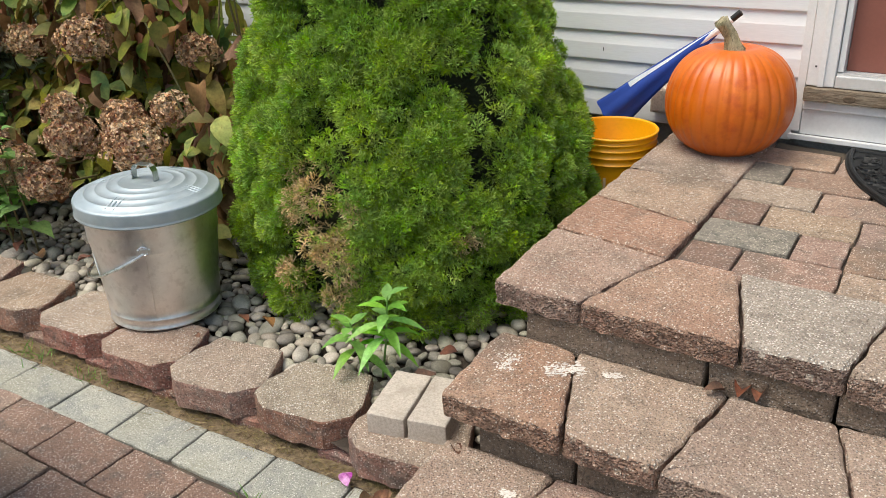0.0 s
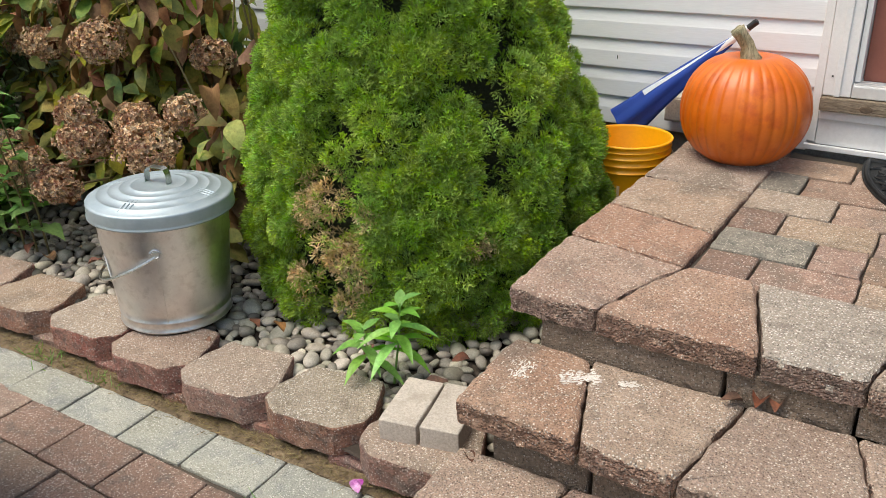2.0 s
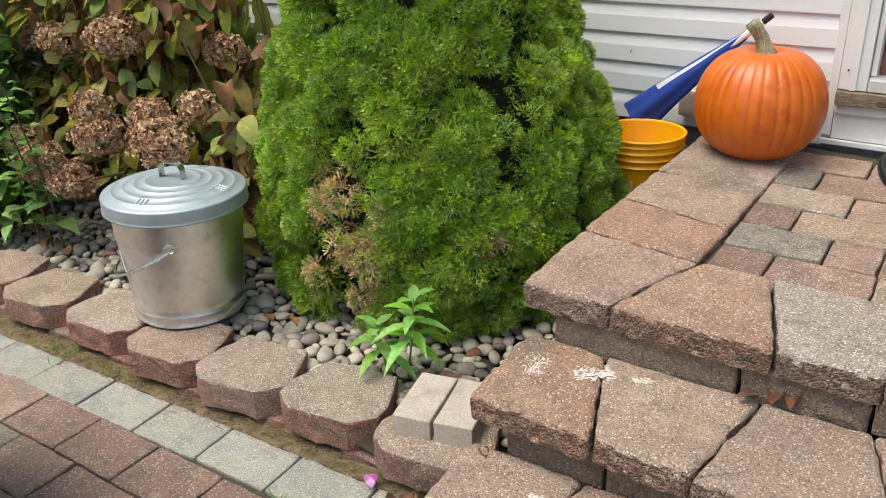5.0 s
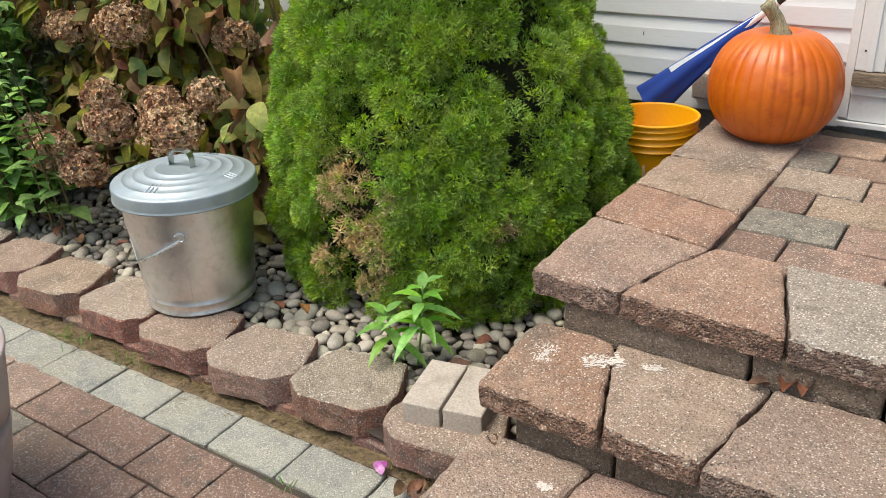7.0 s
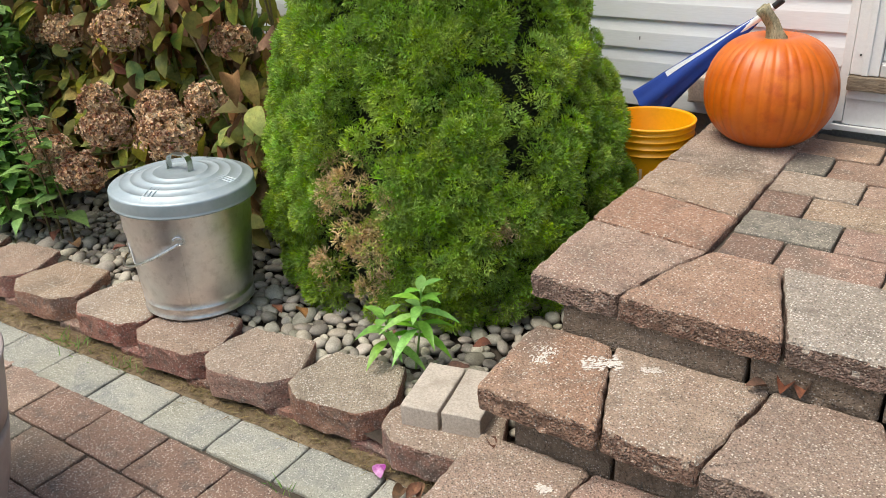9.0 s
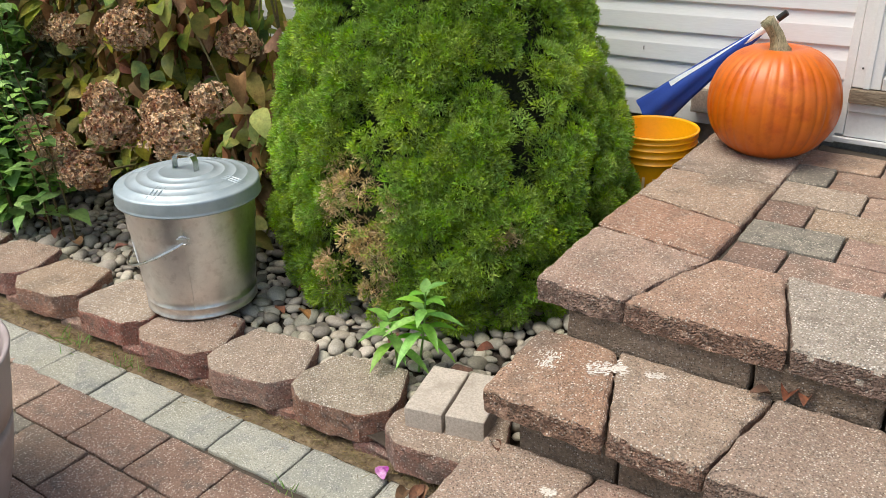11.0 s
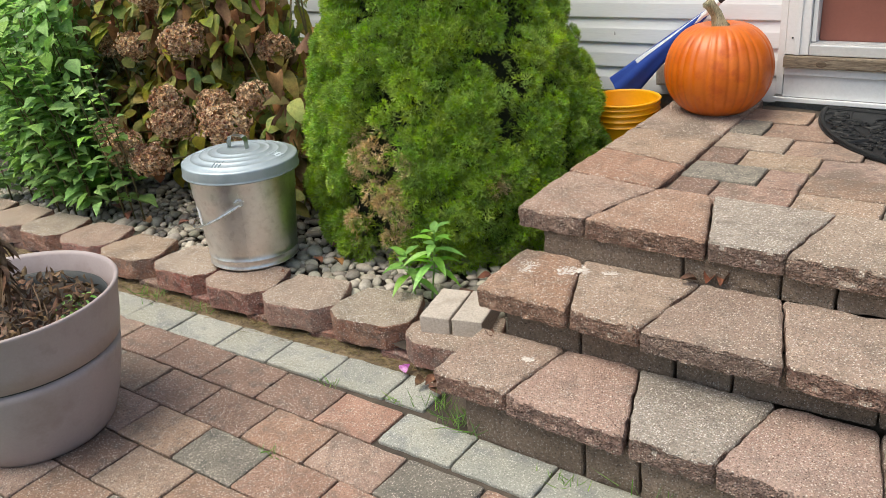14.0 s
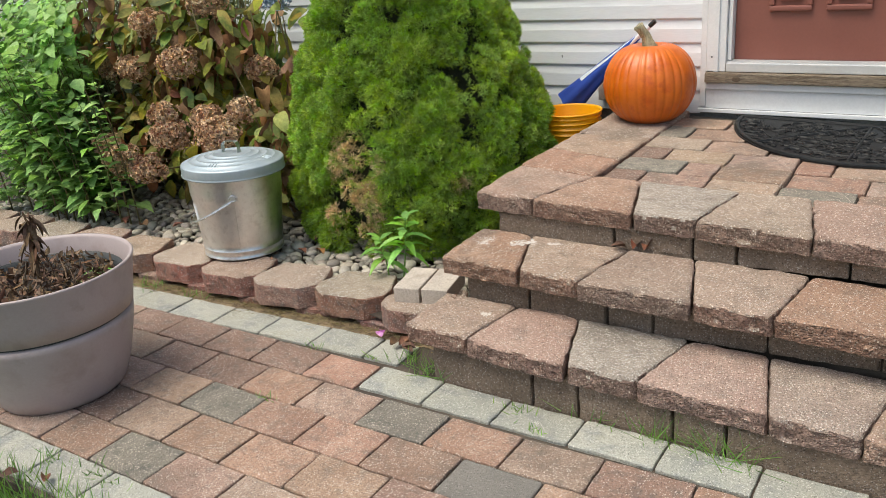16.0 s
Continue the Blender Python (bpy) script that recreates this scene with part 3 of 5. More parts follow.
steps = thing("front_steps", (0.6, 2.4, 0.0), "three front steps and landing of weathered red concrete capstones", "steps", kind="structure")
core_bm = bmesh.new()
box(core_bm, -0.58, 2.15, 1.80, 3.57, -0.05, 0.025)
box(core_bm, -0.58, 2.15, 2.03, 3.57, 0.025, 0.20)
box(core_bm, -0.58, 2.15, 2.33, 3.57, 0.20, 0.335)
part("core", core_bm, joint_mat, steps, "dark packed fill")
GREY_CAPS = {("A", 2), ("C", 2), ("B", 5)}
TAN_CAPS = {("B", 1), ("C", 0), ("A", 3), ("B", 3), ("A", 5), ("C", 4)}
sd = 0
for row, (fl, bl, plane, joints) in TREADS.items():
    for i in range(len(joints) - 1):
        (f0, b0), (f1, b1) = joints[i], joints[i + 1]
        g = 0.003
        dy = rng.gauss(0, 0.004)
        front_y, back_y = lambda x: fl[0] + fl[1] * x, lambda x: bl[0] + bl[1] * x
        pts = [(f0 + g, front_y(f0) + dy), (f1 - g, front_y(f1) + dy + rng.gauss(0, 0.003)), (b1 - g, back_y(b1)), (b0 + g, back_y(b0))]
        if row == "A" and i == 0:
            pts = [(f0, front_y(f0)), (f1 - g, front_y(f1)), (-0.419, 2.40), (-0.384, 2.482), (-0.722, 2.50)]
        if row == "A" and i == 1:
            pts = [pts[0], pts[1], pts[2], (-0.375, back_y(-0.375)), (-0.412, 2.40)]
        sd += 1
        bm = slab(pts, -CAP, 0.0, 0.016, 0.012, 0.006, 0.014, 5, 0.0, 0.0, sd, front=((0, -1), 0.007))
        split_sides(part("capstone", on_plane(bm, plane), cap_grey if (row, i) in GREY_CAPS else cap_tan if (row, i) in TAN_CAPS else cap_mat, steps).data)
    # risers of split blocks under the caps, standing on the back line of the tread below
    low = {"C": -0.06, "B": 0.172, "A": 0.335}[row]
    base_y = {"C": lambda x: 1.668 + 0.035 * x, "B": lambda x: 1.948 + 0.095 * x, "A": lambda x: 2.212 + 0.075 * x}[row]
    x = {"C": -0.595, "B": -0.60, "A": -0.63}[row]
    widths = {"C": [0.38, 0.155, 0.29, 0.15, 0.42], "B": [0.24, 0.27, 0.15, 0.34, 0.30, 0.2], "A": [0.45, 0.27, 0.14, 0.33, 0.2]}[row]
    while x < 2.1:
        w = widths.pop(0) if widths else rng.choice((0.15, 0.2, 0.27, 0.3))
        sd += 1
        x1 = x + w
        ya, yb = base_y(x) + rng.gauss(0, 0.003), base_y(x1) + rng.gauss(0, 0.003)
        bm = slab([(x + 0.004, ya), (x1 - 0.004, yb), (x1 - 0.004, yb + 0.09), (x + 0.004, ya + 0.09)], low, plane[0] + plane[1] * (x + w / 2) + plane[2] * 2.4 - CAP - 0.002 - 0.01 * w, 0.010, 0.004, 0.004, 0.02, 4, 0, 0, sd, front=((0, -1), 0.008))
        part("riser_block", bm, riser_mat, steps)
        x = x1
# left flank of blocks
for zi, (z0, z1, y0) in enumerate(((-0.06, 0.135, 1.735), (0.138, 0.29, 1.985), (0.293, 0.44, 2.26))):
    y = y0
    while y < 3.5:
        w = rng.choice((0.2, 0.27, 0.3))
        sd += 1
        bm = slab([(-0.63, y + 0.003), (-0.55, y + 0.003), (-0.55, y + w - 0.003), (-0.63, y + w - 0.003)], z0, z1, 0.008, 0.004, 0.003, 0.04, 2, 0, 0, sd, front=((-1, 0), 0.006))
        part("riser_block", bm, riser_mat, steps)
        y += w
# side caps along the landing
LAND = lambda y, x=-0.3: 0.421 - 0.03 * x + 0.03 * y
side = [(2.503, 2.486), (2.765, 2.72), (3.02, 3.06), (3.35, 3.30), (3.56, 3.56)]
for k in range(4):
    (l0, r0), (l1, r1) = side[k], side[k + 1]
    sd += 1
    pts = [(-0.724, l0 + 0.003), (-0.392, r0 + 0.003), (-0.39, r1 - 0.003), (-0.726, l1 - 0.003)]
    bm = slab(pts, -CAP, 0.0, 0.014, 0.012, 0.005, 0.016, 4, 0.0, 0.0, sd, front=((-1, 0), 0.010))
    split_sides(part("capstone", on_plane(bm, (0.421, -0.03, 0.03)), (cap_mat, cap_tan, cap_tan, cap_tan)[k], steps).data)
# landing pavers
LM = Matrix.Translation((-0.386, 2.532, 0)) @ Matrix.Rotation(radians(2.0), 4, "Z")
lrows = [(-0.06, 0.122, (0.14, 0.245, 0.25, 0.25)), (0.122, 0.286, (0.25, 0.13, 0.26, 0.26)), (0.286, 0.450, (0.135, 0.25, 0.25)), (0.450, 0.615, (0.25, 0.25, 0.25)),
         (0.615, 0.78, (0.13, 0.25, 0.14)), (0.78, 0.945, (0.25, 0.25, 0.25)), (0.945, 1.03, (0.2, 0.12, 0.25))]
for ri, (v0, v1, widths) in enumerate(lrows):
    u, k = 0.008, 0
    while u < 2.45:
        w = widths[k] if k < len(widths) else rng.choice((0.25, 0.25, 0.13))
        at = LM @ Vector((u + w / 2, (v0 + v1) / 2, 0))
        m = paver_slate if (ri, k) in ((1, 0), (0, 3), (4, 0)) else paver_brown if (ri, k) in ((0, 0), (2, 0)) else cap_tan if (ri, k) in ((2, 1), (3, 0), (0, 2)) else paver_red
        if at.y < 3.52:
            lay_paver(u, u + w, v0, v1, m, steps, LM, LAND(at.y, at.x) - 0.014, slope=0.03)
        u += w
        k += 1
bm = bmesh.new()
box(bm, -0.388, 2.12, 2.51, 3.57, 0.40, 0.485)
for v in bm.verts:
    if v.co.z > 0.45:
        v.co.z = LAND(v.co.y, v.co.x) - 0.030
part("bedding", bm, joint_mat, steps)

# white scrapes on the caps
def scrape(x, y, z, dx, dy, count, rise):
    """A patch of thin chalky slivers rubbed onto the stone along one direction."""
    v, f = [], []
    L = math.hypot(dx, dy)
    ux, uy = dx / L, dy / L
    for k in range(count):
        t, w = rng.uniform(-0.5, 0.5), rng.gauss(0, 0.18 * L if L < 0.08 else 0.013)
        px, py = x + dx * t - uy * w, y + dy * t + ux * w
        a, b = rng.uniform(0.002, 0.007), rng.uniform(0.0012, 0.0036)
        n = len(v)
        for q in range(7):
            th = math.tau * q / 7
            r = rng.uniform(0.6, 1.1)
            xx, yy = a * r * math.cos(th), b * r * math.sin(th)
            X, Y = px + ux * xx - uy * yy, py + uy * xx + ux * yy
            v.append((X, Y, z + rise * (X - x) + 0.0003 * k / count))
        f.append(tuple(range(n, n + 7)))
    part("scrape", raw_mesh("scrape", v, f), chalk_mat, steps, "chalky white scrape")


scrape(-0.600, 2.03, 0.3668, 0.012, -0.07, 90, -0.028)
scrape(-0.470, 2.075, 0.3632, 0.075, 0.055, 220, -0.028)
scrape(-0.365, 2.11, 0.3602, 0.04, 0.02, 70, -0.028)
scrape(-0.458, 1.789, 0.2073, 0.03, 0.012, 70, -0.04)

# ---- retaining wall of blocks ----
edging = thing("retaining_wall", (-1.6, 1.95, 0.0), "low retaining wall of red split-face concrete blocks beside the patio", "garden wall", kind="structure")


def wall_block(cx, cy, ang, w=0.275, d=0.235, z0=0.028, z1=0.120, seed=0, mat=block_mat):
    """Three-faceted front, tapering to the back."""
    local = [(-w / 2, -d * 0.28), (-w * 0.30, -d / 2), (w * 0.30, -d / 2), (w / 2, -d * 0.28), (w * 0.5, -d * 0.05), (w * 0.36, d / 2), (-w * 0.36, d / 2), (-w * 0.5, -d * 0.05)]
    c, s = math.cos(ang), math.sin(ang)
    pts = [(cx + c * x - s * y, cy + s * x + c * y) for x, y in local]
    return slab(pts, z0, z1, 0.012, 0.008, 0.005, 0.02, 4, 0, 0, seed, front=((s, -c), 0.008))


BLOCKS = [(-0.84, 1.955, 8), (-1.185, 1.955, 11), (-1.505, 1.915, 12), (-1.82, 1.895, 9), (-2.165, 1.895, 8), (-2.525, 1.865, 9), (-2.86, 1.865, 9), (-3.19, 1.84, 6), (-3.51, 1.82, 5), (-3.83, 1.80, 4), (-4.15, 1.79, 2), (-4.47, 1.78, 1), (-4.79, 1.775, 0)]
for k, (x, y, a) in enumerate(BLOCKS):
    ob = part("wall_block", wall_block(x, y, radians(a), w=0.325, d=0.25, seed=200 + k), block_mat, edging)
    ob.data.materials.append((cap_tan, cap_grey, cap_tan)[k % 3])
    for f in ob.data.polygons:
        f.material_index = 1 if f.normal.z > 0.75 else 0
    if k < len(BLOCKS) - 1:
        x2, y2, _ = BLOCKS[k + 1]
        part("wall_block", wall_block((x + x2) / 2, (y + y2) / 2 + 0.022, radians(a), w=0.30, d=0.24, z0=-0.06, z1=0.026, seed=300 + k), block_mat, edging)

# ---- foliage tools ----
class Sheet:
    """Gathers leaves and blades into one mesh."""

    def __init__(self):
        self.v, self.f = [], []

    def leaf(self, base, d, n, length, width, fold=0.18, droop=0.25, wave=0.0, shape=(0.08, 0.72, 1.0, 0.97, 0.68, 0.0)):
        d, n = Vector(d).normalized(), Vector(n)
        s = d.cross(n)
        s = s.normalized() if s.length > 1e-4 else d.orthogonal().normalized()
        n = s.cross(d)
        k0, m = len(self.v), len(shape) - 1
        for i, w in enumerate(shape):
            t = i / m
            c = Vector(base) + d * length * t * (1 - 0.25 * droop * t) - Vector((0, 0, 1)) * droop * length * t * t
            half = s * width * 0.5 * max(w, 0.02)
            lift = n * (fold * width * 0.5 * w + wave * width * math.sin(5 * t + k0))
            self.v += [tuple(c), tuple(c + half + lift), tuple(c - half + lift * 0.9)]
        for i in range(m):
            a, b = k0 + 3 * i, k0 + 3 * i + 3
            self.f += [(a, b, b + 1, a + 1), (a, a + 2, b + 2, b)]

    def blade(self, base, tip, width, bend=0.0):
        b, t = Vector(base), Vector(tip)
        d = t - b
        s = d.cross(Vector((rng.uniform(-1, 1), rng.uniform(-1, 1), 0.3)))
        s = (s.normalized() if s.length > 1e-5 else Vector((1, 0, 0))) * width * 0.5
        mid = b.lerp(t, 0.55) + Vector((0, 0, bend))
        k = len(self.v)
        self.v += [tuple(b - s), tuple(b + s), tuple(mid - s * 0.8), tuple(mid + s * 0.8), tuple(t)]
        self.f += [(k, k + 1, k + 3, k + 2), (k + 2, k + 3, k + 4)]

    def mesh(self, name, smooth=True):
        return raw_mesh(name, self.v, self.f, smooth)


def rand_dir(up=0.0):
    while True:
        v = Vector((rng.uniform(-1, 1), rng.uniform(-1, 1), rng.uniform(-1, 1)))
        if 0.05 < v.length < 1:
            v = v.normalized() + Vector((0, 0, up))
            return v.normalized()


# ---- dwarf spruce ----
TREE = Vector((-1.48, 2.85, 0.0))
PROFILE_Z = [0.05, 0.12, 0.3, 0.5, 0.85, 1.05, 1.15, 1.4, 1.65, 1.85, 1.97]
PROFILE_R = [0.52, 0.595, 0.635, 0.63, 0.535, 0.455, 0.415, 0.30, 0.19, 0.085, 0.02]
spruce = thing("spruce_tree", (TREE.x, TREE.y, bed_z(0, TREE.y) - 0.01), "dense conical dwarf spruce with a dried brown patch low down", "tree")
part("trunk", tube([(TREE.x, TREE.y, 0.05), (TREE.x + 0.01, TREE.y, 0.6), (TREE.x, TREE.y + 0.01, 1.2), (TREE.x, TREE.y, 1.85)], [0.05, 0.042, 0.028, 0.008], 10), bark_mat, spruce)
# closed shell behind the needles, coloured dark to give the gaps their shade
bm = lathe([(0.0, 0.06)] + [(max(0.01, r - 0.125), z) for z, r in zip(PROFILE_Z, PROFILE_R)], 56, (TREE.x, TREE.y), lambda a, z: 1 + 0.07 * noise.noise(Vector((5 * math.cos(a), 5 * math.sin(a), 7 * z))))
part("inner_crown", bm, core_mat, spruce, "shell for the inner twigs, shade put into its dark colour", smooth=True)
nr = np.random.default_rng(5)
DRY = [(-1.43, 2.26, 0.58, 0.075), (-1.42, 2.24, 0.49, 0.085), (-1.37, 2.24, 0.40, 0.08), (-1.45, 2.22, 0.33, 0.085), (-1.33, 2.27, 0.30, 0.05), (-1.37, 2.27, 0.20, 0.055), (-1.50, 2.22, 0.24, 0.06), (-0.985, 2.45, 0.42, 0.04), (-1.28, 2.28, 0.52, 0.04)]


def tufts(centres, axes, count, length, width, spread):
    """Needles as slim triangles, a star of them round each tuft's axis."""
    n = len(centres)
    ax = axes / np.linalg.norm(axes, axis=1, keepdims=True)
    ref = np.where(np.abs(ax[:, 2:3]) < 0.9, [[0.0, 0.0, 1.0]], [[1.0, 0.0, 0.0]])
    s = np.cross(ax, ref)
    s /= np.linalg.norm(s, axis=1, keepdims=True)
    u = np.cross(s, ax)
    phi = nr.uniform(0, math.tau, (n, count))
    th = nr.uniform(spread[0], spread[1], (n, count))
    th[:, 0] = 0.1
    d = ax[:, None] * np.cos(th)[..., None] + (s[:, None] * np.cos(phi)[..., None] + u[:, None] * np.sin(phi)[..., None]) * np.sin(th)[..., None]
    ln = length * nr.uniform(0.7, 1.15, (n, count, 1))
    b = np.repeat(centres[:, None], count, axis=1)
    side = np.cross(d, nr.normal(size=(n, count, 3)))
    side /= np.linalg.norm(side, axis=2, keepdims=True) + 1e-9
    side *= width / 2
    ends = np.stack([b + d * ln - side, b + d * ln + side], axis=2).reshape(n, count * 2, 3)
    v = np.concatenate([centres[:, None], ends], axis=1).reshape(-1, 3)
    root = (np.arange(n) * (2 * count + 1))[:, None]
    k = np.arange(count)[None] * 2 + 1
    idx = np.stack([np.broadcast_to(root, (n, count)), root + k, root + k + 1], axis=2).reshape(-1)
    return v, idx


def tri_mesh(name, data):
    v, idx = data
    me = bpy.data.meshes.new(name)
    me.vertices.add(len(v))
    me.vertices.foreach_set("co", v.astype(np.float32).ravel())
    me.loops.add(len(idx))
    me.loops.foreach_set("vertex_index", idx.astype(np.int32))
    me.polygons.add(len(idx) // 3)
    me.polygons.foreach_set("loop_start", np.arange(0, len(idx), 3, dtype=np.int32))
    me.update(calc_edges=True)
    return me


cen, axs = [], []
zs = np.array(PROFILE_Z)
rs = np.array(PROFILE_R)
golden = 2.399963
for k in range(860):
    z = float(np.interp(k / 860, [0, 1], [0.09, 1.95]))
    keep = float(np.interp(z, zs, rs)) / 0.65
    if nr.random() > keep * 1.02:
        continue
    a = k * golden + nr.normal(0, 0.22)
    size = nr.uniform(0.042, 0.100)
    r = float(np.interp(z, zs, rs)) - size * 0.86 - abs(nr.normal(0, 0.016)) + 0.012
    # boughs part along a net of dark cracks
    crack = abs(noise.noise(Vector((math.cos(a) * 0.6, math.sin(a) * 0.6, z * 1.35)) * 6.5))
    if crack < 0.045:
        continue
    r -= 0.055 * max(0.0, 1 - crack / 0.13)
    out = np.array([math.cos(a), math.sin(a), 0.35])
    out /= np.linalg.norm(out)
    c = np.array([TREE.x - 0.05 * (z - 0.5) + r * math.cos(a), TREE.y + r * math.sin(a), z])
    m = int(165 * (size / 0.085) ** 2)
    d = nr.normal(size=(m, 3)) + out * 0.8
    d /= np.linalg.norm(d, axis=1, keepdims=True)
    d = d[(d @ out) > 0.0]
    p = c + d * size * nr.uniform(0.92, 1.05, (len(d), 1)) * np.array([1.08, 1.08, 0.9])
    ok = p[:, 2] > 0.075
    cen.append(p[ok])
    axs.append((d + out * 0.3 + np.array([0, 0, 0.30]) + nr.normal(0, 0.12, d.shape))[ok])
m = 3500
z = nr.uniform(0.08, 1.9, m)
a = nr.uniform(0, math.tau, m)
r = np.interp(z, zs, rs) - 0.112 + nr.normal(0, 0.012, m)
cen.append(np.stack([TREE.x - 0.05 * (z - 0.5) + r * np.cos(a), TREE.y + r * np.sin(a), z], 1))
axs.append(np.stack([np.cos(a), np.sin(a), np.full(m, 0.3)], 1))
cen, axs = np.concatenate(cen), np.concatenate(axs)
dry = np.zeros(len(cen), bool)
for x, y, z, r in DRY:
    dry |= np.linalg.norm(cen - np.array([x, y, z]), axis=1) < r * nr.uniform(0.95, 1.5, len(cen))
dry &= nr.random(len(cen)) < 0.9
part("crown", tri_mesh("crown", tufts(cen[~dry], axs[~dry], 15, 0.025, 0.0030, (0.35, 1.3))), needle_mat, spruce)
keepdry = dry & (nr.random(len(cen)) < 0.9)
part("dried_patch", tri_mesh("dried_patch", tufts(cen[keepdry] - 0.006 * axs[keepdry] / np.linalg.norm(axs[keepdry], axis=1, keepdims=True), axs[keepdry], 9, 0.026, 0.0028, (0.4, 1.5))), dryneedle_mat, spruce, "dried brown needles", kind="stuff")

# ---- steel can ----
CAN = Vector((-1.955, 2.065, 0.122))
can = thing("steel_can", CAN, "galvanised steel can with lid and wire handle on wall blocks", "metal can")
cx, cy, cz = CAN


def can_r(z):
    return 0.176 + 0.036 * z / 0.41


prof = [(0.0, 0.006), (0.168, 0.006), (0.176, 0.0), (0.181, 0.004), (0.181, 0.008), (0.1775, 0.012), (0.1785, 0.034), (0.181, 0.037), (0.181, 0.041), (0.178, 0.044)]
prof += [(can_r(z) + (0.0022 if abs(z - 0.30) < 0.004 or abs(z - 0.283) < 0.004 else 0), z) for z in (0.07, 0.12, 0.17, 0.22, 0.26, 0.275, 0.283, 0.291, 0.30, 0.309, 0.34, 0.38, 0.41)]
body = part("body", lathe([(r, z + cz) for r, z in prof], 72, (cx, cy), lambda a, z: 1 + 0.006 * noise.noise(Vector((2.2 * math.cos(a), 2.2 * math.sin(a), 6 * z)))), steel_mat, can, smooth=True)
seam_a = math.atan2(1.905 - cy, -1.805 - cx) + 0.02
seam = bmesh.new()
pts = [(cx + (can_r(z) + 0.0006) * math.cos(seam_a), cy + (can_r(z) + 0.0006) * math.sin(seam_a), cz + z) for z in (0.045, 0.15, 0.25, 0.33)]
part("seam", tube(pts, 0.0016, 6), steel_mat, body)
lp = [(0.226, 0.332), (0.2295, 0.330), (0.2295, 0.334), (0.227, 0.338), (0.2272, 0.340), (0.227, 0.371), (0.2266, 0.3735), (0.2245, 0.3765), (0.222, 0.378), (0.218, 0.379)]
for r0 in (0.19, 0.155, 0.12, 0.085):
    zc = 0.379 + 0.033 * (1 - (r0 / 0.222) ** 2)
    lp += [(r0 + 0.0045, zc - 0.0015), (r0 + 0.0015, zc + 0.0018), (r0 - 0.0015, zc + 0.002), (r0 - 0.0045, zc + 0.0)]
lp += [(0.04, 0.411), (0.0, 0.412)]
LIFT = 0.044
lp = [(r, z + LIFT) for r, z in lp]
lid = part("lid", lathe([(r, z + cz) for r, z in lp], 80, (cx, cy)), lid_mat, can, "dull bluish pressed steel lid", smooth=True)
for q in range(4):
    a = 0.35 + q * math.tau / 4
    for off in (-0.014, 0.0, 0.014):
        ca, sa = math.cos(a), math.sin(a)
        p = []
        for r in (0.135, 0.16, 0.185, 0.205):
            zc = 0.379 + 0.033 * (1 - (r / 0.222) ** 2)
            p.append((cx + r * ca - off * sa, cy + r * sa + off * ca, cz + zc + LIFT + 0.0005))
        part("lid_rib", tube([(q1, q2, q3 - 0.0016) for q1, q2, q3 in p], [0.0005, 0.0032, 0.0032, 0.0005], 8), lid_mat, lid, smooth=True)
ha = 0.25
hb = bmesh.new()
path = [(-0.042, 0.405), (-0.041, 0.44), (-0.034, 0.455), (-0.02, 0.461), (0.02, 0.461), (0.034, 0.455), (0.041, 0.44), (0.042, 0.405)]
hx, hy = math.cos(ha), math.sin(ha)
rows_v = []
for s, z in path:
    rows_v.append([hb.verts.new((cx + hx * s - hy * w, cy + hy * s + hx * w, cz + z + LIFT + t)) for w, t in ((-0.013, 0), (0.013, 0), (0.013, 0.003), (-0.013, 0.003))])
for a, b in zip(rows_v, rows_v[1:]):
    for i in range(4):
        hb.faces.new((a[i], a[(i + 1) % 4], b[(i + 1) % 4], b[i]))
bmesh.ops.recalc_face_normals(hb, faces=hb.faces[:])
part("lid_handle", hb, wire_mat, lid, "bent strap handle")
e1 = Vector((math.cos(seam_a), math.sin(seam_a), 0))
dd = Vector((e1.y, -e1.x, 0))
wire = []
for k in range(25):
    th = math.pi * k / 24
    wire.append(Vector((cx, cy, cz + 0.285)) + e1 * 0.208 * math.cos(th) + dd * 0.222 * math.sin(th) - Vector((0, 0, 0.125 * math.sin(th))))
handle = part("bail_handle", tube(wire, 0.0048, 8), wire_mat, can, "bright wire carrying handle")
for sgn in (1, -1):
    c = Vector((cx, cy, cz + 0.295)) + e1 * 0.206 * sgn
    ring = [c + Vector((e1.x * 0.004, e1.y * 0.004, 0)) * sgn + (dd * math.cos(t) + Vector((0, 0, 1)) * math.sin(t)) * 0.014 for t in [math.tau * k / 14 * 0.85 for k in range(15)]]
    part("handle_loop", tube(ring, 0.003, 7), wire_mat, handle)
    pl = boxed(-0.02, 0.02, -0.002, 0.002, -0.011, 0.011, bevel=0.001)
    bmesh.ops.transform(pl, matrix=Matrix.Translation(c - e1 * 0.001 * sgn - Vector((0, 0, 0.006))) @ Matrix.Rotation(seam_a + math.pi / 2, 4, "Z"), verts=pl.verts[:])
    part("ear", pl, steel_mat, can)
st = bmesh.new()
arc = []
for k in range(9):
    a = seam_a - 1.05 - 0.5 * k / 8
    arc.append([st.verts.new((cx + (can_r(z) + 0.0012) * math.cos(a), cy + (can_r(z) + 0.0012) * math.sin(a), cz + z)) for z in (0.17, 0.25)])
for a, b in zip(arc, arc[1:]):
    st.faces.new((a[0], a[1], b[1], b[0]))
part("sticker", st, sticker_mat, can, "white paper sticker")

# the can leans a little on its uneven blocks
can.matrix_basis = Matrix.Translation(CAN + Vector((-0.006, -0.008, 0.002))) @ Matrix.Rotation(radians(1.4), 4, Vector((-0.8, 0.6, 0)))

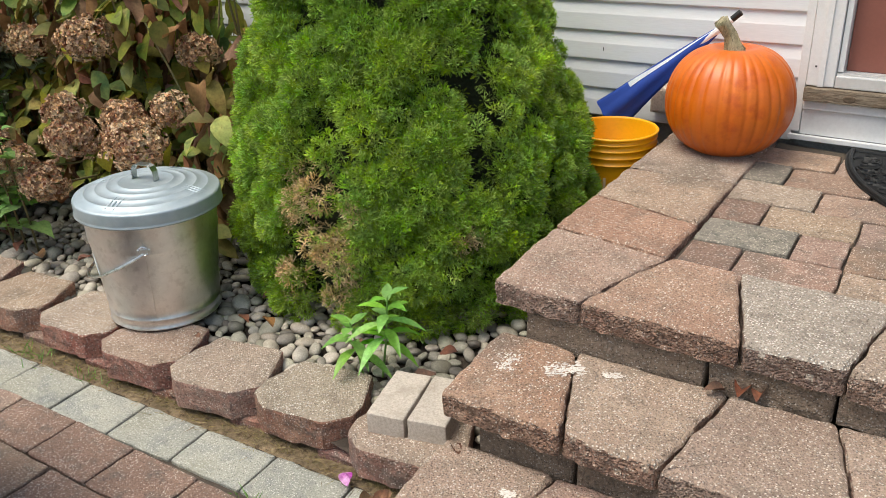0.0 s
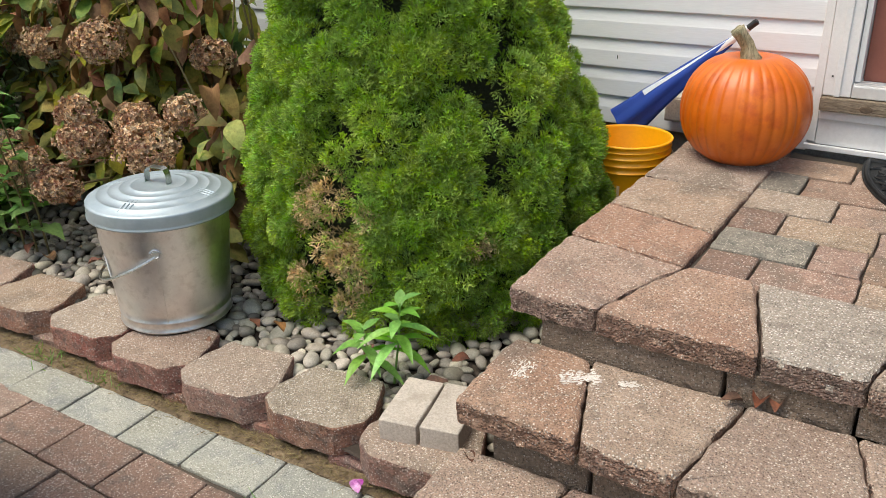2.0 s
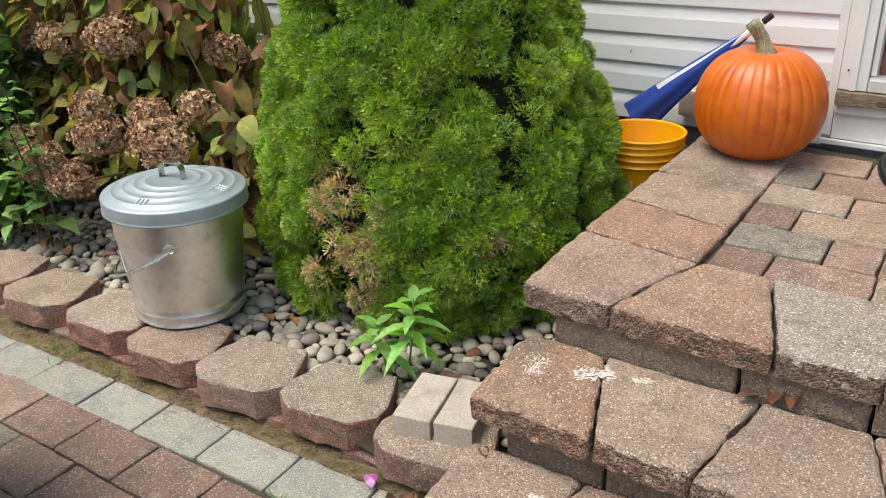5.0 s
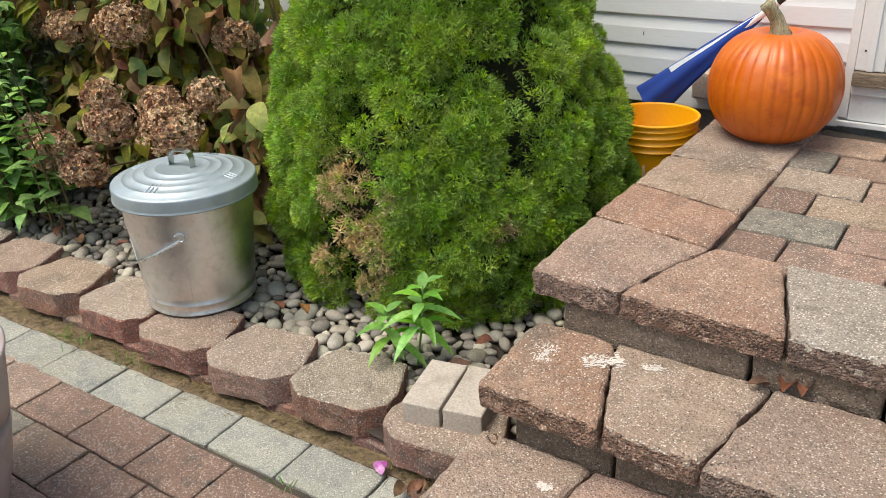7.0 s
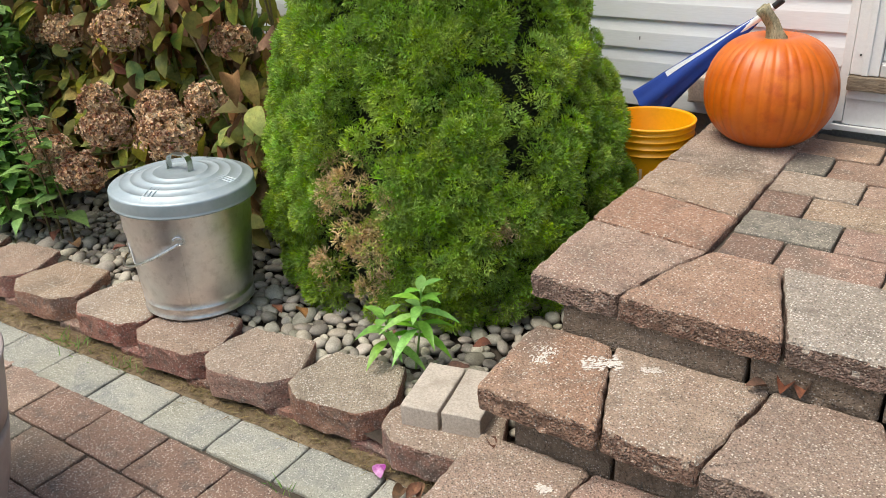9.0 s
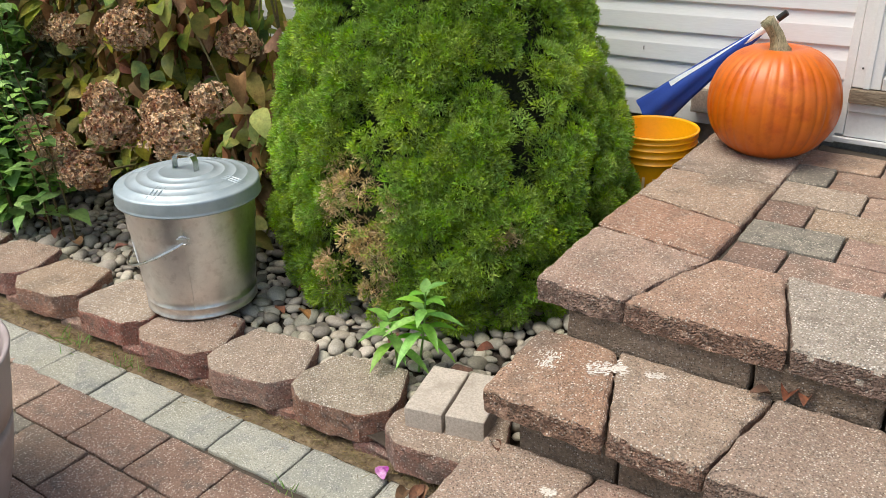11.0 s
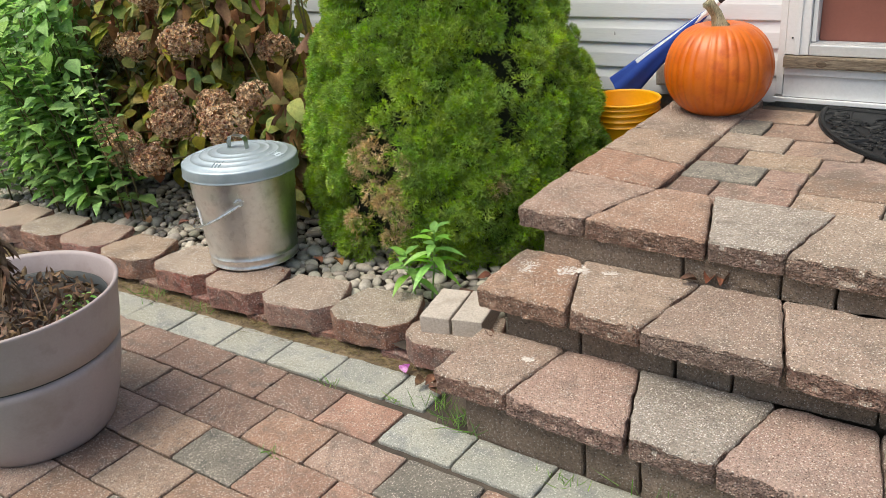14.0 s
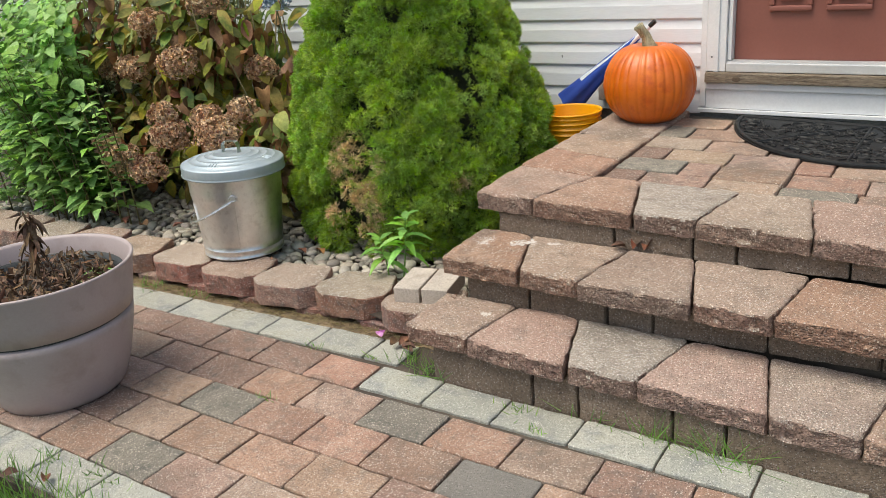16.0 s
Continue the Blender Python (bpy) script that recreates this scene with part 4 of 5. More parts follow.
# ---- pumpkin ----
PK = Vector((-0.517, 3.352, 0.0))
pz = LAND(3.33) - 0.003
pumpkin = thing("pumpkin", (PK.x, PK.y, pz), "large ripe orange pumpkin with a dry stem on the landing corner", "pumpkin")
ribs = [0.0]
while ribs[-1] < math.tau - 0.2:
    ribs.append(ribs[-1] + rng.uniform(0.13, 0.27))
ribs[-1] = math.tau


def rib(a, z):
    a %= math.tau
    d = min(abs(a - r) for r in ribs)
    return 1 - 0.024 * math.exp(-(d / 0.032) ** 2) + 0.012 * noise.noise(Vector((3 * math.cos(a), 3 * math.sin(a), 9 * z)))


pp = []
for k in range(31):
    t = math.pi * k / 30
    r = 0.209 * math.sin(t) ** 0.80
    z = 0.172 - 0.186 * math.cos(t) - 0.030 * math.exp(-(r / 0.055) ** 2) * (1 if t > 1.5 else -0.5)
    pp.append((r if 0 < k < 30 else 0.0, pz + max(0.0, z + 0.004)))
part("skin", lathe(pp, 240, (PK.x, PK.y), rib), pumpkin_mat, pumpkin, smooth=True)
sp = [(PK.x, PK.y, pz + 0.312), (PK.x - 0.004, PK.y - 0.003, pz + 0.35), (PK.x - 0.016, PK.y - 0.01, pz + 0.388), (PK.x - 0.036, PK.y - 0.022, pz + 0.42), (PK.x - 0.046, PK.y - 0.03, pz + 0.435)]
bm = bmesh.new()
rr = [0.060, 0.030, 0.022, 0.021, 0.025]
tube(sp, rr, 15, bm)
for i, v in enumerate(bm.verts):
    c = Vector(sp[i // 15]) if i < 75 else v.co
    if (i % 15) % 3 == 0:
        v.co = c + (v.co - c) * 0.72
part("stem", bm, stem_mat, pumpkin, "ridged dry grey-brown stem", smooth=True)

# ---- bucket ----
BK = Vector((-0.885, 3.27, 0.0))
bz = 0.205
bucket = thing("plastic_bucket", (BK.x, BK.y, bz), "empty orange-yellow plastic bucket standing behind the spruce", "bucket")
H = 0.372
pr = [(0.0, 0.01), (0.12, 0.01), (0.126, 0.0), (0.130, 0.004), (0.1425, 0.265)]
for z in (0.272, 0.297, 0.322, 0.345):
    pr += [(0.143, z), (0.1515, z + 0.0015), (0.1515, z + 0.004), (0.1435, z + 0.006)]
pr += [(0.144, H - 0.01), (0.153, H - 0.008), (0.155, H - 0.003), (0.152, H), (0.146, H), (0.1435, H - 0.008), (0.128, 0.016), (0.0, 0.016)]
bkt = part("pail", lathe([(r, z + bz) for r, z in pr], 64, (BK.x, BK.y)), bucket_mat, bucket, smooth=True)
for k, (a0, w, zc, hh) in enumerate(((-1.62, 0.035, 0.205, 0.055), (-1.50, 0.05, 0.185, 0.012), (-1.36, 0.035, 0.205, 0.05), (-1.24, 0.05, 0.20, 0.012), (-1.10, 0.05, 0.22, 0.012))):
    lb = bmesh.new()
    cols = []
    for i in range(4):
        a = a0 + w * (i / 3 - 0.5) * 2
        cols.append([lb.verts.new((BK.x + 0.1435 * math.cos(a), BK.y + 0.1435 * math.sin(a), bz + z)) for z in (zc - hh / 2, zc + hh / 2)])
    for a, b in zip(cols, cols[1:]):
        lb.faces.new((a[0], b[0], b[1], a[1]))
    part("print_bar", lb, print_mat, bkt)
arc = [Vector((BK.x, BK.y, bz + 0.335)) + Vector((0.156 * math.cos(t), 0.02 + 0.156 * math.sin(t), -0.13 * abs(math.sin(t)))) for t in [math.pi * k / 16 for k in range(17)]]
part("bail_handle", tube(arc, 0.002, 6), wire_mat, bucket)

# ---- folded parasol ----
para = thing("folded_parasol", (-1.15, 3.45, 0.2), "folded blue and white canvas parasol leaning on the siding", "parasol")
pa, pb = Vector((-0.985, 3.44, 0.565)), Vector((-0.575, 3.49, 0.940))
d = (pb - pa).normalized()
sd1 = d.cross(Vector((0, 1, 0))).normalized()
sd2 = d.cross(sd1)


def canopy(a0, a1, grow, t0=0.0):
    bm = bmesh.new()
    rings = []
    for i in range(13):
        t = t0 + (1 - t0) * i / 12
        r = (0.054 * (1 - t) ** 0.9 + 0.010) * grow
        ring = []
        for k in range(25):
            a = a0 + (a1 - a0) * k / 24
            f = 1 + (0.16 * math.sin(a * 5 + 2.2 * t) + 0.10 * noise.noise(Vector((a * 2, t * 4, 1)))) * (1 - 0.5 * t)
            ring.append(bm.verts.new(pa + d * (0.505 * t) + (sd1 * math.cos(a) + sd2 * 0.62 * math.sin(a)) * r * f))
        rings.append(ring)
    for a, b in zip(rings, rings[1:]):
        for k in range(24):
            bm.faces.new((a[k], a[k + 1], b[k + 1], b[k]))
    if a1 - a0 > 6.2:
        bmesh.ops.remove_doubles(bm, verts=bm.verts[:], dist=0.0004)
    return bm


cv = part("canopy", canopy(0, math.tau, 1.0), blue_mat, para, "blue canvas", smooth=True)
part("white_panel", canopy(0.42, 0.80, 1.06, 0.28), white_canvas, cv, "white canvas panel", smooth=True)
part("tip", tube([pb - d * 0.03, pb + d * 0.035, pb + d * 0.037], [0.011, 0.011, 0.006], 12), black_mat, para, "black plastic tip")
part("pole", tube([pa - d * 0.42, pb], 0.012, 10), trim_mat, para)

vent = thing("wall_outlet_box", (-0.77, 3.55, 0.57), "beige utility box fixed low on the siding", "utility box")
part("case", boxed(-0.86, -0.68, 3.535, 3.578, 0.572, 0.668, bevel=0.004), brick_pale, vent)
part("cover", boxed(-0.852, -0.688, 3.529, 3.5345, 0.58, 0.66, bevel=0.002), brick_pale, vent)

# ---- door mat ----
MX, MY, MA, MB = 0.40, 3.545, 0.555, 0.575
mz = LAND(3.25, 0.4) - 0.012
mat_thing = thing("door_mat", (MX, 3.3, mz), "half-round black rubber door mat with scrolled relief", "door mat")


def mat_pt(a, k=1.0, z=0.0):
    x, y = MX - MA * k * math.cos(a), MY - MB * k * math.sin(a)
    return Vector((x, y, LAND(y, x) - 0.012 + z))


ring = [mat_pt(math.pi * i / 60) for i in range(61)]
bm = bmesh.new()
top = [bm.verts.new(p + Vector((0, 0, 0.006))) for p in ring]
low = [bm.verts.new(p) for p in ring]
bm.faces.new(top)
for i in range(61):
    j = (i + 1) % 61
    bm.faces.new((top[i], low[i], low[j], top[j]))
bmesh.ops.recalc_face_normals(bm, faces=bm.faces[:])
backing = part("backing", bm, rubber_mat, mat_thing)
part("rim", tube([mat_pt(math.pi * i / 60, 0.975, 0.007) for i in range(61)], 0.009, 8), rubber_mat, mat_thing)
part("rim", tube([mat_pt(0, 0.975, 0.007), mat_pt(math.pi, 0.975, 0.007)], 0.009, 8), rubber_mat, mat_thing)
part("rim", tube([mat_pt(math.pi * (0.02 + 0.96 * i / 40), 0.80, 0.006) for i in range(41)], 0.005, 6), rubber_mat, mat_thing)
for a in (math.pi * 0.25, math.pi * 0.5, math.pi * 0.75):
    part("rib", tube([mat_pt(a, 0.05, 0.007), mat_pt(a, 0.5, 0.007), mat_pt(a, 0.96, 0.007)], 0.007, 6), rubber_mat, mat_thing)
for k in range(240):
    a, q = rng.uniform(0.08, 3.06), math.sqrt(rng.uniform(0.03, 0.86))
    c = mat_pt(a, q, 0.0065)
    s0, turn, sz = rng.uniform(0, 6.28), rng.choice((-1, 1)), rng.uniform(0.02, 0.045)
    pts = []
    for i in range(16):
        t = i / 15
        r = sz * (1 - 0.75 * t)
        x, y = c.x + r * math.cos(s0 + turn * 5.5 * t), c.y + r * math.sin(s0 + turn * 5.5 * t)
        y = min(y, MY - 0.012)
        pts.append((x, y, LAND(y, x) - 0.005))
    part("scroll", tube(pts, [0.0062 - 0.003 * i / 15 for i in range(16)], 5), rubber_mat, mat_thing)

# ---- loose bricks on the wall end ----
for bx, by, ang in ((-0.913, 1.998, 15), (-0.806, 2.03, 15.5)):
    hw, hl = 0.052, 0.104
    me = mesh_of(slab([(-hw, -hl), (hw, -hl), (hw, hl), (-hw, hl)], 0.0, 0.060, 0.004, 0.004, 0.0016, 0.03, 2, seed=int(bx * 999)), "cement_brick")
    ob = part("cement_brick", me, brick_pale, None, m=pose(bx, by, 0.119, 0, 0, ang))
    tagged(ob, "pale cement brick lying on the end wall block", "brick", group="loose cement bricks")

# ---- plant pot ----
PT = Vector((-1.755, 0.985, 0.002))
pot = thing("plant_pot", PT, "large mauve-grey plastic pot holding a withered plant", "plant pot")
prof = [(0.0, 0.004), (0.19, 0.004), (0.198, 0.0), (0.208, 0.004), (0.219, 0.02), (0.243, 0.08), (0.267, 0.16), (0.287, 0.25), (0.2905, 0.275), (0.278, 0.2775), (0.278, 0.2865), (0.293, 0.289), (0.304, 0.345), (0.318, 0.43), (0.3245, 0.452), (0.3265, 0.459), (0.323, 0.463), (0.316, 0.462), (0.310, 0.452), (0.296, 0.38), (0.285, 0.33), (0.0, 0.33)]
part("pot_body", lathe([(r, z + PT.z) for r, z in prof], 80, (PT.x, PT.y)), pot_mat, pot, smooth=True)
# dark ring set into the recess, painting the shade that falls there
part("groove", lathe([(0.2795, 0.2785 + PT.z), (0.2825, 0.282 + PT.z), (0.2795, 0.2858 + PT.z)], 80, (PT.x, PT.y)), liner_mat, pot, "dark ring painted as the shade in the recess", smooth=True)
part("liner", lathe([(0.285, 0.36), (0.279, 0.405), (0.274, 0.405), (0.268, 0.36), (0.268, 0.35)], 60, (PT.x - 0.01, PT.y + 0.012)), liner_mat, pot, "black inner nursery pot", smooth=True)
part("soil", lathe([(0.27, 0.34), (0.26, 0.372), (0.15, 0.382), (0.0, 0.39)], 40, (PT.x - 0.01, PT.y + 0.01), lambda a, z: 1 + 0.05 * noise.noise(Vector((4 * math.cos(a), 4 * math.sin(a), 0)))), soil_mat, pot, smooth=True)
dead = thing("withered_plant", (PT.x, PT.y, 0.39), "withered brown plant with curled leaves in the pot", "plant")
bm = bmesh.new()
tube([(PT.x - 0.02, PT.y + 0.02, 0.37), (PT.x - 0.025, PT.y + 0.03, 0.48), (PT.x - 0.02, PT.y + 0.035, 0.58), (PT.x - 0.03, PT.y + 0.03, 0.64)], [0.008, 0.007, 0.005, 0.003], 7, bm)
part("stalk", bm, deadleaf_mat, dead)
bm = bmesh.new()
for k in range(14):
    a = rng.uniform(0, math.tau)
    r = rng.uniform(0.05, 0.2)
    b = Vector((PT.x + r * math.cos(a), PT.y + r * math.sin(a), 0.385))
    e = b + Vector((rng.uniform(-0.07, 0.07), rng.uniform(-0.07, 0.07), rng.uniform(0.05, 0.13)))
    tube([b, b.lerp(e, 0.5) + Vector((0.01, 0, 0.01)), e], [0.003, 0.0025, 0.0015], 5, bm)
part("twigs", bm, deadleaf_mat, dead, kind="stuff")
sh = Sheet()
for k in range(520):
    a, r = rng.uniform(0, math.tau), 0.25 * math.sqrt(rng.random())
    b = (PT.x + r * math.cos(a), PT.y + r * math.sin(a), 0.385 + rng.uniform(0, 0.035) + 0.03 * (noise.noise(Vector((r * 20 * math.cos(a), r * 20 * math.sin(a), 0))) + 0.4))
    sh.leaf(b, rand_dir(0.2), rand_dir(), rng.uniform(0.02, 0.05), rng.uniform(0.008, 0.02), 0.5, rng.uniform(-0.3, 0.6), 0.15)
for k in range(46):
    b = (PT.x - 0.022 + rng.gauss(0, 0.008), PT.y + 0.032 + rng.gauss(0, 0.008), rng.uniform(0.50, 0.65))
    sh.leaf(b, rand_dir(-0.5), rand_dir(), rng.uniform(0.04, 0.075), rng.uniform(0.012, 0.024), 0.6, 0.7, 0.2)
part("dry_leaves", sh.mesh("dry_leaves"), deadleaf_mat, dead)
sh = Sheet()
for k in range(46):
    a, r = rng.uniform(0.3, 1.2), rng.uniform(0.15, 0.24)
    b = (PT.x + r * math.cos(a), PT.y + r * math.sin(a), 0.40)
    sh.leaf(b, rand_dir(0.8), (0, 0, 1), rng.uniform(0.012, 0.03), rng.uniform(0.008, 0.014))
part("green_leaves", sh.mesh("green_leaves"), sprout_leaf, dead, "small green seedlings")

# ---- hydrangea ----
HY = Vector((-2.75, 2.85, 0.0))
hyd = thing("hydrangea_shrub", (HY.x, HY.y, bed_z(0, HY.y)), "hydrangea shrub with turning leaves and dried brown flower heads", "shrub")
HEADS = [(-2.68, 2.42, 0.905, 0.100), (-3.08, 2.42, 0.87, 0.075), (-2.61, 2.23, 0.573, 0.095), (-2.655, 2.25, 0.675, 0.070), (-2.28, 2.27, 0.585, 0.105), (-2.43, 2.34, 0.645, 0.080), (-2.29, 2.46, 0.665, 0.075), (-2.95, 2.16, 0.43, 0.100),
         (-2.72, 2.15, 0.41, 0.085), (-3.10, 2.18, 0.50, 0.070), (-2.32, 2.64, 0.845, 0.075), (-2.55, 2.55, 1.19, 0.095), (-2.92, 2.46, 1.10, 0.090), (-2.45, 2.28, 0.35, 0.070), (-2.10, 2.52, 0.445, 0.065), (-3.38, 2.50, 0.84, 0.075), (-3.30, 2.36, 0.30, 0.085)]
bm = bmesh.new()
for x, y, z, r in HEADS:
    root = Vector((HY.x + (x - HY.x) * 0.45 + rng.uniform(-0.1, 0.1), HY.y + rng.uniform(-0.1, 0.15), 0.1))
    mid = root.lerp(Vector((x, y, z)), 0.55) + Vector((rng.uniform(-0.05, 0.05), 0.05, 0.08))
    tube([root, mid, Vector((x, y + 0.02, z - 0.02))], [0.008, 0.006, 0.004], 6, bm)
stem_tops = []
for k in range(60):
    root = Vector((HY.x + rng.uniform(-0.85, 0.5), HY.y + rng.uniform(-0.2, 0.25), 0.1))
    tipp = root + Vector((rng.uniform(-0.35, 0.35), rng.uniform(-0.35, 0.05), rng.uniform(0.4, 1.5)))
    tube([root, root.lerp(tipp, 0.5) + Vector((rng.uniform(-0.05, 0.05), 0, 0.05)), tipp], [0.007, 0.006, 0.003], 6, bm)
    stem_tops.append((root, tipp))
part("stalk", bm, stalk_mat, hyd, smooth=True, kind="stuff")
green, wilt = Sheet(), Sheet()
for k in range(2500):
    root, tipp = rng.choice(stem_tops)
    c = root.lerp(tipp, rng.uniform(0.15, 1.0)) + Vector((rng.gauss(0, 0.13), rng.uniform(-0.30, 0.18), rng.gauss(0, 0.05)))
    c.x = min(max(c.x, -3.75), -2.06)
    c.y = max(c.y, 2.46 if c.z > 0.62 else 2.30)
    if any(abs(c.x - h[0]) < h[3] + 0.03 and abs(c.z - h[2]) < h[3] + 0.03 and c.y < h[1] + 0.08 for h in HEADS):
        c.y += 0.16
    if c.z < 0.12:
        c.z = rng.uniform(0.14, 0.4)
    if c.x > -2.45 and c.z > 0.72 and rng.random() < 0.6:
        continue
    d = Vector((rng.gauss(0, 0.7), rng.uniform(-1.1, 0.3), rng.uniform(-0.7, 0.35)))
    if rng.random() < 0.70:
        green.leaf(c, d, Vector((rng.gauss(0, 0.3), -0.6, 1)), rng.uniform(0.07, 0.135), rng.uniform(0.05, 0.088), 0.3, rng.uniform(0.1, 0.7), 0.09)
    else:
        wilt.leaf(c, d - Vector((0, 0, 0.8)), rand_dir(), rng.uniform(0.06, 0.12), rng.uniform(0.035, 0.07), 0.9, rng.uniform(0.3, 0.9), 0.42)
part("leaves", green.mesh("leaves"), hyd_leaf, hyd, "yellow-green turning leaves", kind="stuff")
part("wilted_leaves", wilt.mesh("wilted_leaves"), hyd_wilt, hyd, "curled brown leaves", kind="stuff")


def flower_head(x, y, z, r, count):
    sh = Sheet()
    for k in range(count):
        d = rand_dir(0.25)
        if d.y > 0.75:
            d.y = -d.y
        lump = 1 + 0.35 * noise.noise(d * 1.9 + Vector((x * 7, z * 9, 0)))
        p = Vector((x, y, z)) + Vector((d.x * r * 1.15, d.y * r * 0.9, d.z * r * 0.75)) * rng.uniform(0.66, 1.08) * lump
        s = d.orthogonal().normalized()
        for q in range(4):
            s2 = Matrix.Rotation(q * math.pi / 2 + rng.uniform(-0.3, 0.3), 3, d) @ s
            sh.leaf(p, s2 + d * rng.uniform(0.1, 0.9), d, rng.uniform(0.010, 0.020), rng.uniform(0.007, 0.014), 0.9, 0.0, 0.3, (0.1, 0.9, 1.0, 0.2))
    return sh.mesh("flower_head", False)


for x, y, z, r in HEADS:
    part("flower_head", flower_head(x, y, z, r, int(330 * (r / 0.09) ** 2)), floret_mat, hyd, "dried brown flower head")
bluehead = material("faded_blue_florets", ((0.30, 0.40, 0.55), (0.45, 0.52, 0.62)), 20, 90, 0.8, 0.0, random_value=0.3, island=True)
part("flower_head", flower_head(-2.20, 2.70, 1.175, 0.06, 110), bluehead, hyd, "faded blue flower head")

# ---- leafy weeds ----
def weed(x, y, h, lean, spread, mat, leaf_l, pairs, label, name="leafy_weed"):
    w = thing(name, (x, y, bed_z(0, y) - 0.01), label, "plant", group="tall weeds by the wall" if name == "leafy_weed" else "")
    b = Vector((x, y, bed_z(0, y) - 0.01))
    pts = [b + Vector((lean[0] * t * t, lean[1] * t * t, h * t)) for t in (0, 0.25, 0.5, 0.75, 1.0)]
    part("stem", tube(pts, [0.005, 0.0045, 0.004, 0.003, 0.0015], 6), stalk_mat, w, smooth=True)
    sh = Sheet()
    for i in range(pairs):
        t = 0.15 + 0.85 * (i + 0.5) / pairs
        c = b + Vector((lean[0] * t * t, lean[1] * t * t, h * t))
        a0 = i * 1.57 + rng.uniform(-0.3, 0.3)
        for s in (0, math.pi):
            a = a0 + s
            d = Vector((math.cos(a), math.sin(a), rng.uniform(-0.1, 0.5)))
            L = leaf_l * rng.uniform(0.7, 1.2) * (1.1 - 0.35 * t)
            st = c + d * spread * rng.uniform(0.3, 1)
            sh.leaf(st, d, (0, 0, 1), L, L * rng.uniform(0.62, 0.82), 0.2, rng.uniform(0.1, 0.5), 0.05, (0.1, 0.85, 1.0, 0.7, 0.3, 0.0))
            if rng.random() < 0.6:
                sh.leaf(st + rand_dir() * 0.03, d + rand_dir() * 0.5, (0, 0, 1), L * 0.7, L * 0.42, 0.2, 0.3, 0.05, (0.1, 0.85, 1.0, 0.7, 0.3, 0.0))
    part("leaves", sh.mesh("leaves"), mat, w)
    return w


for k in range(46):
    y = rng.uniform(1.96, 2.28)
    x = rng.uniform(-3.95, -2.93 - 1.3 * (y - 1.96))
    weed(x, y, rng.uniform(0.45, 1.12), (rng.uniform(-0.1, 0.08), rng.uniform(-0.25, 0.0)), 0.03, weed_leaf, 0.115, 15, "tall weed with toothed fresh green leaves beside the hydrangea")
for k in range(3):
    weed(-2.96 + 0.05 * k, 2.08 + 0.02 * k, 0.74 + 0.05 * k, (0.12, -0.16), 0.03, weed_leaf, 0.10, 9, "tall weed with toothed fresh green leaves beside the hydrangea")
weed(-2.165, 2.40, 0.46, (0.015, -0.03), 0.010, sprout_leaf, 0.06, 7, "slim green seedling between pebbles behind the steel can", "seedling")

thicket = thing("weed_thicket", (-3.5, 2.3, 0.08), "thicket of overlapping fresh green weed leaves by the wall", "plants", kind="stuff")
sh = Sheet()
for k in range(2600):
    y = rng.uniform(1.98, 2.75)
    z = 0.15 + 1.1 * rng.random() ** 0.9
    x = rng.uniform(-4.3, -2.98 - 1.25 * (y - 1.98)) + rng.gauss(0, 0.03)
    if noise.noise(Vector((x * 4, y * 4, z * 4))) < -0.18:
        continue
    d = Vector((rng.gauss(0, 0.8), rng.uniform(-1.2, 0.2), rng.uniform(-0.5, 0.4)))
    L = rng.uniform(0.055, 0.11)
    sh.leaf((x, y, z), d, (rng.gauss(0, 0.3), -0.5, 1), L, L * rng.uniform(0.6, 0.82), 0.2, rng.uniform(0.1, 0.6), 0.05, (0.1, 0.9, 1.0, 0.75, 0.35, 0.0))
part("leaves", sh.mesh("leaves"), weed_leaf, thicket, kind="stuff")

# ---- far grey-green shrub ----
sage = thing("feathery_shrub", (-4.3, 2.75, bed_z(0, 2.75)), "feathery grey-green shrub against the siding", "shrub")
sh = Sheet()
bm = bmesh.new()
for k in range(230):
    b = Vector((rng.uniform(-5.2, -3.0), rng.uniform(2.75, 3.35), 0.12))
    e = b + Vector((rng.uniform(-0.2, 0.3), rng.uniform(-0.3, 0.1), rng.uniform(0.6, 1.5)))
    tube([b, b.lerp(e, 0.5) + Vector((0.02, 0, 0.03)), e], [0.004, 0.003, 0.0015], 5, bm)
    for q in range(60):
        c = b.lerp(e, rng.uniform(0.15, 1.0))
        sh.leaf(c, rand_dir(0.3), rand_dir(), rng.uniform(0.045, 0.095), rng.uniform(0.012, 0.026), 0.2, 0.3)
part("stalk", bm, stalk_mat, sage, kind="stuff")
part("leaves", sh.mesh("leaves"), sage_leaf, sage, kind="stuff")

